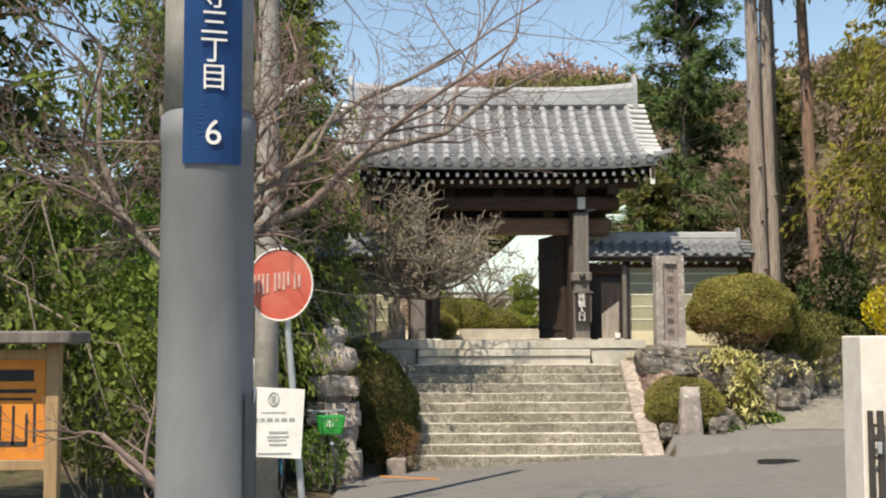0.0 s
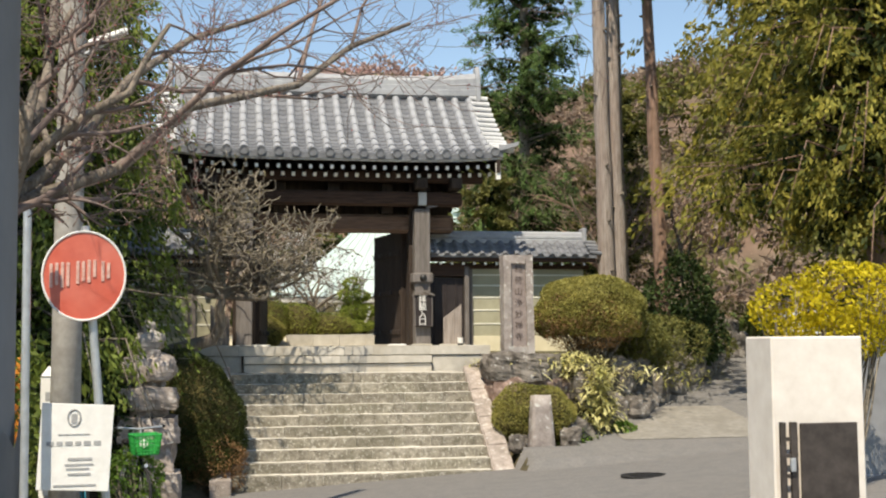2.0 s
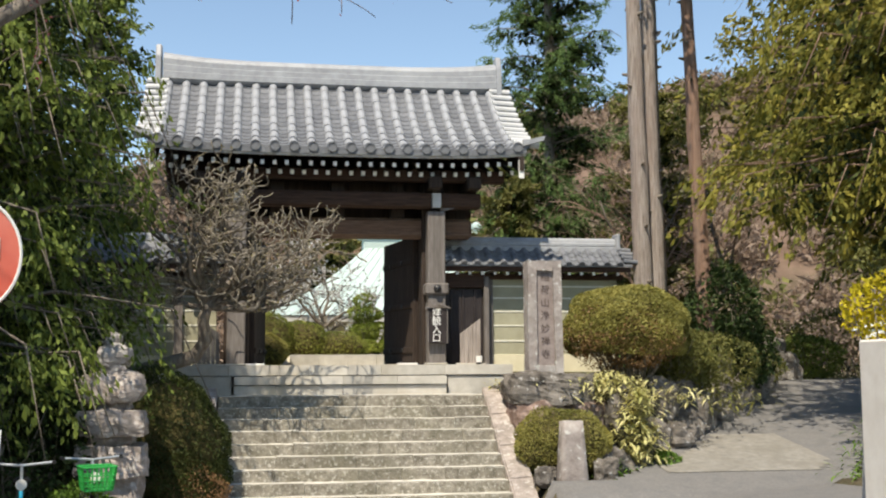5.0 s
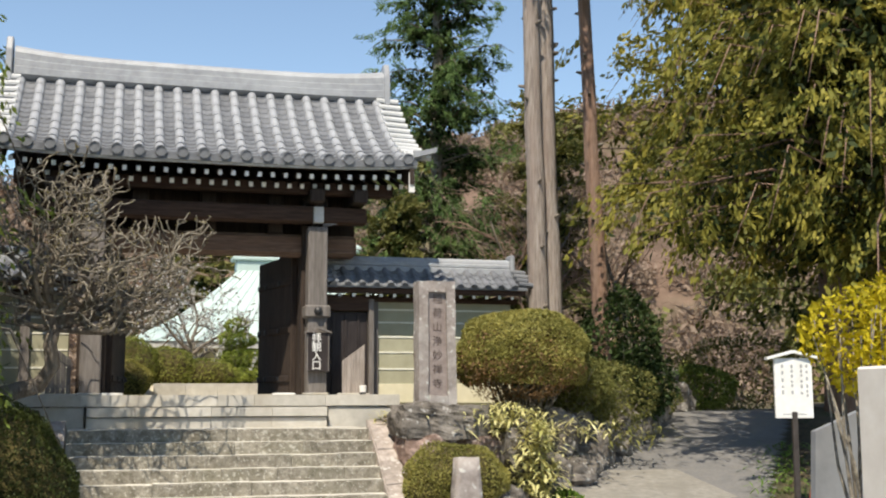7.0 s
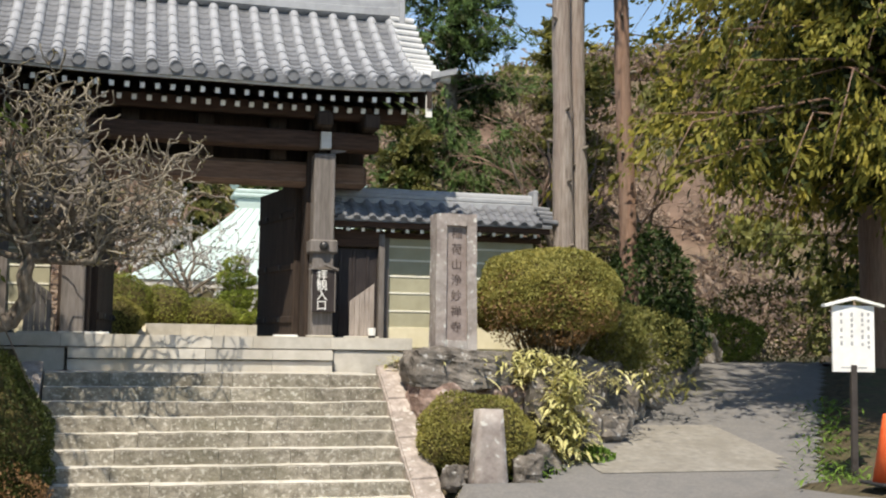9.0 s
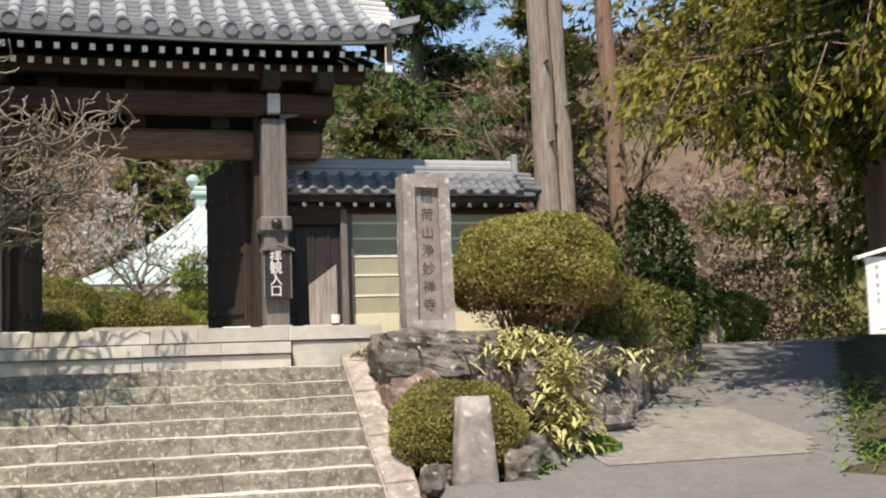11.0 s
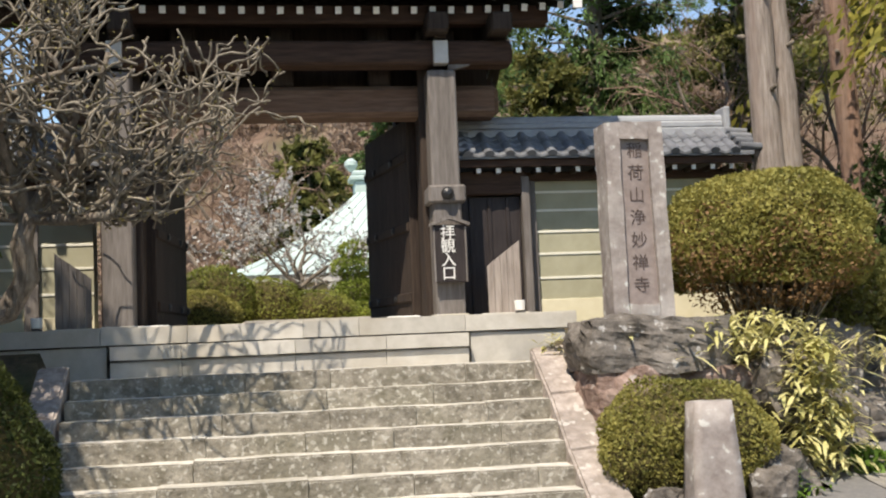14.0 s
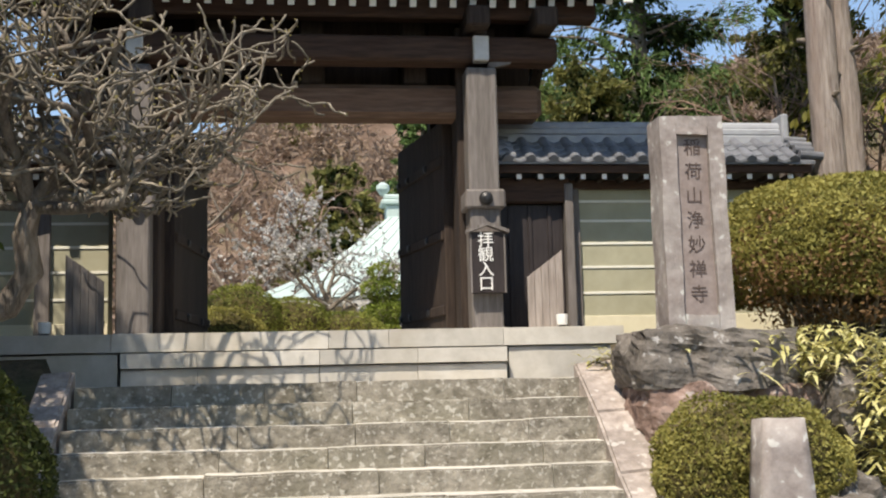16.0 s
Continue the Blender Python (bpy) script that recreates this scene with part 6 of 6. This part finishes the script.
for x in (-1.85, 1.85):
    part("ridge_finial", lathe([(0.05, 4.26), (0.09, 4.3), (0.17, 4.42), (0.16, 4.52), (0.05, 4.6)], 14, m=Matrix.Translation((x, 1.5, 0))), M["copper"], hall)
for k in range(-9, 10):
    a = []
    for i in range(N + 1):
        w, d, z = hall_roof(i / N)
        a.append((Vector((k / 9.5 * w, 1.5 - d, z)), 0.022))
    tubes("roof_seam", [a], M["copper"], hall, sides=4)


# ---- lane furniture ----
gz = lambda x, y: road_z(x, y)
# utility pole with the blue district plate
px0, py0 = -2.46, -13.0
pole = thing("utility_pole", px0, py0, gz(px0, py0) - 0.05, "grey sheathed utility pole with a blue district plate", "utility pole", turn=15)
prof = [(0.172, 0), (0.17, 0.4), (0.165, 1.2), (0.158, 2.3), (0.163, 2.31), (0.162, 2.4), (0.15, 2.41), (0.14, 5.0), (0.12, 9.0)]
part("shaft", lathe(prof, 28), M["pole"], pole, smooth=True)
part("upper_wrap", lathe([(0.155, 2.42), (0.153, 2.75), (0.150, 3.2), (0.142, 4.9)], 28), M["pole_concrete"], pole, "bare concrete above the sheath", smooth=True)
torn = bmesh.new()
for a0, a1, lo, hi, r in ((0.35, 1.2, 0.1, 1.05, 0.176), (0.75, 1.5, 0.9, 1.45, 0.174), (-1.3, -0.5, 0.0, 0.55, 0.176)):
    rr = [[torn.verts.new((r * math.sin(a), -r * math.cos(a), z + 0.05 * noise.noise(Vector((a * 5, z * 3, 1))))) for a in np.linspace(a0, a1, 9)] for z in np.linspace(lo, hi, 6)]
    for qa, qb in zip(rr, rr[1:]):
        for i in range(8):
            torn.faces.new((qa[i], qa[i + 1], qb[i + 1], qb[i]))
bmesh.ops.solidify(torn, geom=list(torn.faces), thickness=0.003)
part("torn_sheath", torn, M["grey_plain"], pole, "torn flap of grey sheathing")
plate = bmesh.new()
rows = []
for z in (2.22, 2.24, 3.24, 3.28):
    rows.append([plate.verts.new((0.168 * math.sin(a), -0.168 * math.cos(a), z)) for a in np.linspace(-0.62, 0.62, 13)])
for a, b in zip(rows, rows[1:]):
    for i in range(12):
        plate.faces.new((a[i], a[i + 1], b[i + 1], b[i]))
bmesh.ops.solidify(plate, geom=list(plate.faces), thickness=0.004)
pl = part("district_plate", plate, M["sign_blue"], pole, "curved blue enamel plate with white characters")
for i, ch in enumerate("\u5bfa\u4e09\u4e01\u76ee"):
    lettering(ch, 0.098, M["white"], pl, pose(0.0, -0.174, 2.785 - i * 0.093), depth=0.002)
lettering("6", 0.12, M["white"], pl, pose(0, -0.174, 2.32), depth=0.002)
bm = bmesh.new()
for z in (0.55, 1.0):
    for k in range(12):
        a = 0.2 + k * 0.12
        p, q = Vector((0.173 * math.sin(a), -0.173 * math.cos(a), z)), Vector((0.173 * math.sin(a + 0.12), -0.173 * math.cos(a + 0.12), z))
        rod(p, q, 0.008, None, 6, bm)
part("band", bm, M["galv"], pole, "steel band")

pole2 = thing("concrete_pole", -3.2, -5.4, gz(-2.7, -5.4), "round concrete pole behind the road sign", "utility pole")
part("shaft", lathe([(0.125, 0), (0.118, 2), (0.1, 6), (0.085, 10)], 20), M["pole_concrete"], pole2, smooth=True)
part("lamp_arm", rod((0, 0, 4.15), (0.42, -0.1, 4.4), 0.02, 0.02, 8), M["galv"], pole2)
part("street_lamp", box(-0.17, 0.17, -0.05, 0.05, -0.025, 0.025, 0.015, m=Matrix.Translation((0.3, -0.1, 4.35)) @ Euler((0, radians(-22), 0)).to_matrix().to_4x4()), M["white"], pole2, "slim white street lamp")

post = thing("steel_post", -3.31, -6.6, gz(-2.7, -6.6), "thin galvanised steel post", "post")
part("tube", rod((0, 0, 0), (-0.02, 0, 2.75), 0.03, None, 12), M["galv"], post)
part("cap", lathe([(0.032, 2.74), (0.032, 2.77), (0.01, 2.785)], 12), M["galv"], post)

sign = thing("round_road_sign", -2.9, -6.25, gz(-2.7, -6.25) - 0.04, "faded red round road sign on a steel post", "road sign", turn=4)
part("post", rod((0.17, 0.03, 0), (-0.07, 0.03, 2.7), 0.032, None, 12), M["galv"], sign)
disc = lathe([(0.30, 0), (0.305, 0.004), (0.305, 0.012), (0.3, 0.016)], 40, m=Matrix.Translation((-0.07, -0.02, 2.32)) @ Euler((radians(90), 0, 0)).to_matrix().to_4x4() @ Matrix.Diagonal((1, 1.12, 1, 1)))
part("disc", disc, M["sign_red"], sign, "sun-faded red enamel disc")
rim = bmesh.new()
for k in range(40):
    a, b = 2 * math.pi * k / 40, 2 * math.pi * (k + 1) / 40
    rod((-0.07 + 0.298 * math.cos(a), -0.038, 2.32 + 0.333 * math.sin(a)), (-0.07 + 0.298 * math.cos(b), -0.038, 2.32 + 0.333 * math.sin(b)), 0.009, None, 5, rim)
part("rim", rim, M["white"], sign, "white rim")
for x, lo, hi in ((-0.235, -0.1, 0.08), (-0.195, -0.08, 0.085), (-0.155, -0.1, 0.09), (-0.115, -0.09, 0.09), (-0.045, -0.07, 0.1), (-0.005, -0.05, 0.1), (0.035, -0.06, 0.11), (0.075, -0.02, 0.11), (0.135, -0.05, 0.1), (0.175, -0.03, 0.09)):
    part("writing_bar", box(x - 0.082, x - 0.058, -0.0445, -0.0385, 2.33 + lo, 2.33 + hi, 0.002), M["faded"], sign, "faded pale bar of worn writing")
part("clamp", box(-0.12, 0.0, -0.015, 0.06, 2.25, 2.3, 0.005), M["galv"], sign)
notice = thing("white_notice", -3.0, -6.36, gz(-2.7, -6.3) + 0.7, "white printed notice tied to the sign post", "notice", turn=3)
part("sheet", box(-0.27, 0.24, -0.006, 0.006, 0, 0.63, 0.003, m=pose(0, 0, 0, 0, 3, 0)), M["white"], notice)
ring = bmesh.new()
for k in range(16):
    a, b = 2 * math.pi * k / 16, 2 * math.pi * (k + 1) / 16
    rod((-0.01 + 0.045 * math.cos(a), -0.009, 0.53 + 0.06 * math.sin(a)), (-0.01 + 0.045 * math.cos(b), -0.009, 0.53 + 0.06 * math.sin(b)), 0.006, None, 5, ring)
box(-0.03, 0.01, -0.011, -0.008, 0.49, 0.56, bm=ring)
part("emblem", ring, M["ink_grey"], notice, "small grey round emblem")
for z, a, b, h in ((0.41, -0.12, 0.1, 0.006), (0.345, -0.2, -0.15, 0.03), (0.345, -0.13, -0.09, 0.03), (0.345, -0.07, -0.02, 0.028), (0.345, 0.0, 0.04, 0.026), (0.345, 0.06, 0.11, 0.03), (0.345, 0.13, 0.18, 0.03), (0.23, -0.05, 0.12, 0.018), (0.19, -0.07, 0.13, 0.012), (0.16, -0.06, 0.1, 0.012), (0.12, -0.05, 0.11, 0.016), (0.04, -0.15, 0.15, 0.012)):
    part("writing_bar", box(a, b, -0.011, -0.008, z - h / 2, z + h / 2), M["ink_grey"], notice)

wpost = thing("white_marker_post", -3.36, -5.2, gz(-2.7, -5.2), "white wooden post with a pointed top", "marker post")
bm = box(-0.06, 0.06, -0.05, 0.05, 0, 1.56, 0.006)
part("post", bm, M["white"], wpost)
part("point", lathe([(0.082, 1.56), (0.01, 1.64)], 4, m=Euler((0, 0, radians(45))).to_matrix().to_4x4()), M["white"], wpost)
for k in range(9):
    part("writing_bar", box(-0.02, 0.02 + 0.01 * (k % 2), -0.054, -0.051, 1.36 - k * 0.12, 1.43 - k * 0.12), M["ink_grey"], wpost)
ob = thing("orange_board", -3.85, -4.4, gz(-2.7, -4.4), "upright orange-brown wooden board by the planting", "board")
part("panel", box(-0.13, 0.13, -0.02, 0.02, 0, 1.75, 0.006), M["orange"], ob)
part("frame", box(0.13, 0.17, -0.03, 0.03, 0, 1.8, 0.006), M["wood_new"], ob)
part("frame", box(-0.17, -0.13, -0.03, 0.03, 0, 1.8, 0.006), M["wood_new"], ob)

# roofed notice board
nb = thing("roofed_notice_board", -5.0, -8.0, gz(-2.7, -8) + 0.1, "roofed timber notice board with an orange panel", "notice board")
for x in (-0.5, 0.5):
    part("leg", box(x - 0.05, x + 0.05, -0.05, 0.05, 0, 1.6, 0.006), M["wood_new"], nb)
part("panel", box(-0.45, 0.44, -0.015, 0.015, 0.72, 1.5, 0.003), M["orange"], nb, "orange notice with black writing")
for z in (0.68, 1.52):
    part("rail", box(-0.45, 0.45, -0.04, 0.04, z - 0.04, z + 0.04, 0.005), M["wood_new"], nb)
bm = prism([(-0.7, 0.0), (0.7, 0.0), (0.7, 0.1), (-0.7, 0.1)], -0.28, 0.28)
bmesh.ops.bevel(bm, geom=list(bm.edges), offset=0.015, segments=1, affect="EDGES")
bmesh.ops.transform(bm, matrix=Matrix.Translation((0, 0, 1.6)), verts=bm.verts)
part("roof", bm, M["wood_grey"], nb)
bm = bmesh.new()
for x, z, w, h in ((0.2, 1.36, 0.3, 0.09), (0.2, 1.24, 0.34, 0.03), (0.2, 1.18, 0.28, 0.02), (0.1, 1.0, 0.02, 0.26), (0.2, 0.98, 0.02, 0.3), (0.3, 0.96, 0.02, 0.22), (0.36, 1.0, 0.02, 0.3), (0.16, 0.84, 0.3, 0.04), (-0.2, 1.3, 0.25, 0.06), (-0.2, 1.1, 0.3, 0.03)):
    box(x - w / 2, x + w / 2, -0.019, -0.016, z - h / 2, z + h / 2, bm=bm)
part("writing_bar", bm, M["ink"], nb)


def bicycle(x, y, turn, frame_mat, label, basket):
    ob = thing("bicycle", x, y, road_z(x, y), label, "bicycle", "parked bicycles", turn=turn)
    for xx, nm in ((-0.5, "rear_wheel"), (0.5, "front_wheel")):
        w = bmesh.new()
        for k in range(24):
            a, b = 2 * math.pi * k / 24, 2 * math.pi * (k + 1) / 24
            rod((xx + 0.31 * math.cos(a), 0, 0.33 + 0.31 * math.sin(a)), (xx + 0.31 * math.cos(b), 0, 0.33 + 0.31 * math.sin(b)), 0.02, None, 6, w)
        wh = part(nm, w, M["rubber"], ob)
        sp = bmesh.new()
        for k in range(8):
            a = 2 * math.pi * k / 8
            rod((xx, 0, 0.33), (xx + 0.3 * math.cos(a), 0, 0.33 + 0.3 * math.sin(a)), 0.003, None, 4, sp)
        part("spokes", sp, M["galv"], wh)
        part("mudguard", rod((xx - 0.2, 0, 0.62), (xx + 0.1, 0, 0.68), 0.025, None, 6), M["galv"], wh)
    fr = bmesh.new()
    for p, q in (((-0.5, 0, 0.33), (-0.1, 0, 0.32)), ((-0.1, 0, 0.32), (0.36, 0, 0.78)), ((-0.1, 0, 0.32), (-0.2, 0, 0.85)), ((-0.5, 0, 0.33), (-0.2, 0, 0.7)), ((0.34, 0, 0.85), (0.5, 0, 0.33))):
        rod(p, q, 0.018, None, 8, fr)
    part("frame", fr, frame_mat, ob)
    sd = box(-0.32, -0.08, -0.08, 0.08, 0.86, 0.93, 0.03)
    part("saddle", sd, M["rubber"], ob)
    hb = rod((0.33, 0, 0.85), (0.3, 0, 1.08), 0.014)
    rod((0.28, -0.26, 1.1), (0.3, 0.0, 1.08), 0.013, None, 8, hb)
    rod((0.28, 0.26, 1.1), (0.3, 0.0, 1.08), 0.013, None, 8, hb)
    bars_ = part("handlebar", hb, M["galv"], ob)
    for yy in (-0.28, 0.28):
        part("grip", rod((0.2, yy, 1.1), (0.3, yy, 1.1), 0.018, None, 8), M["rubber"], bars_)
    part("headlamp", lathe([(0.03, 0), (0.05, 0.05), (0.048, 0.06)], 12, m=Matrix.Translation((0.42, 0, 0.92)) @ Euler((0, radians(90), 0)).to_matrix().to_4x4()), M["white"], ob, "white headlamp")
    if basket:
        b = box(0.42, 0.63, -0.13, 0.13, 0.8, 0.815, 0.006)
        for z, g in ((0.85, 0.005), (0.9, 0.013), (0.95, 0.02), (1.03, 0.03)):
            ring = [(0.42 - g, -0.13 - g), (0.63 + g, -0.13 - g), (0.63 + g, 0.13 + g), (0.42 - g, 0.13 + g)]
            for p, q in zip(ring, ring[1:] + ring[:1]):
                rod((*p, z), (*q, z), 0.011 if z > 1 else 0.007, None, 6, b)
        for k in range(8):
            u = k / 7
            for p, q in (((0.42 + 0.21 * u, -0.13), (0.39 + 0.27 * u, -0.16)), ((0.42 + 0.21 * u, 0.13), (0.39 + 0.27 * u, 0.16)), ((0.42, -0.13 + 0.26 * u), (0.39, -0.16 + 0.32 * u)), ((0.63, -0.13 + 0.26 * u), (0.66, -0.16 + 0.32 * u))):
                rod((*p, 0.81), (*q, 1.03), 0.008, None, 5, b)
        part("basket", b, M["green_plastic"], ob, "bright green plastic basket")
    return ob


bicycle(-3.0, -0.85, -72, M["rubber"], "black bicycle with a green plastic basket", True)
bicycle(-3.5, -1.5, -80, M["cyan"], "bicycle with a cyan frame parked beside the pagoda", False)

# cream gate pier of the house on the right of the lane
pier = thing("gate_pier", 2.6, -7.0, gz(2.6, -7.0) - 0.04, "cream rendered gate pier with brown metal posts and a dark slab", "gate pier")
part("pier", box(-0.52, 0.22, -0.22, 0.22, -0.05, 1.49, 0.012), M["cream_wall"], pier)
part("gate_post", box(-0.5, -0.46, -0.3, -0.26, 0.02, 0.86, 0.004), M["brown_metal"], pier)
part("gate_post", box(-0.42, -0.37, -0.3, -0.26, 0.02, 0.86, 0.004), M["brown_metal"], pier)
for z in (0.1, 0.45, 0.6, 0.72):
    part("hinge", box(-0.5, -0.36, -0.285, -0.27, z, z + 0.03, 0.003), M["brown_metal"], pier)
# thin dark brown rectangle across the lower front of the pier
part("gate_leaf", box(-0.34, 0.12, -0.29, -0.265, 0.02, 0.85, 0.006), M["brown_metal"], pier, "dark brown upright slab in front of the pier")
part("gate_handle", box(-0.44, -0.4, -0.33, -0.3, 0.5, 0.6, 0.006), M["galv"], pier)

# grey leaning panel and the yellow guard with the cones
panel = thing("grey_panel", 4.35, -3.9, gz(4.3, -3.9), "plain grey panel with a sloping top edge", "panel")
part("panel", prism([(-0.68, 0), (0.9, 0), (0.9, 1.5), (0.1, 1.38), (-0.62, 1.1)], -0.03, 0.03), M["grey_plain"], panel)
part("foot", box(-0.6, 0.8, -0.15, 0.15, 0, 0.04, 0.006), M["grey_plain"], panel)


def cone(x, y):
    ob = thing("traffic_cone", x, y, land_z(x, y) + 0.05, "orange traffic cone beside the path", "traffic cone", "traffic cones")
    part("base", box(-0.19, 0.19, -0.19, 0.19, 0, 0.03, 0.01), M["rubber"], ob)
    part("cone", lathe([(0.14, 0.03), (0.035, 0.68), (0.025, 0.7)], 20), M["cone"], ob, smooth=True)


cone(6.33, 0.0)
guard = thing("yellow_barrier_post", 6.66, -0.1, land_z(6.66, -0.1) + 0.05, "bright yellow plastic barrier post", "barrier post")
part("post", lathe([(0.06, 0.04), (0.055, 0.75), (0.03, 0.8)], 14), M["yellow_plastic"], guard, smooth=True)
part("foot", lathe([(0.16, 0), (0.15, 0.03), (0.06, 0.045)], 18), M["rubber"], guard)

# white roofed notice on a post
sgn = thing("white_notice_post", 6.95, 1.4, land_z(6.95, 1.4), "white roofed notice board on a dark post", "notice board", turn=-14)
part("post", box(-0.035, 0.035, -0.03, 0.03, 0, 1.25, 0.006), M["brown_metal"], sgn)
part("panel", box(-0.24, 0.24, -0.02, 0.02, 1.17, 1.92, 0.004), M["white"], sgn)
part("roof", prism([(-0.34, 1.9), (0.0, 1.985), (0.34, 1.9), (0.34, 1.93), (0, 2.02), (-0.34, 1.93)], -0.07, 0.05), M["white"], sgn)
rnd = random.Random(5)
for cx in (-0.14, -0.02, 0.1, 0.17):
    z = 1.84
    while z > 1.45:
        h = rnd.uniform(0.025, 0.05)
        part("writing_bar", box(cx - 0.012, cx + 0.014, -0.0235, -0.021, z - h, z), M["ink_grey"], sgn)
        z -= h + rnd.uniform(0.015, 0.05)
part("writing_bar", box(-0.15, 0.15, -0.0235, -0.021, 1.215, 1.225), M["ink_grey"], sgn)
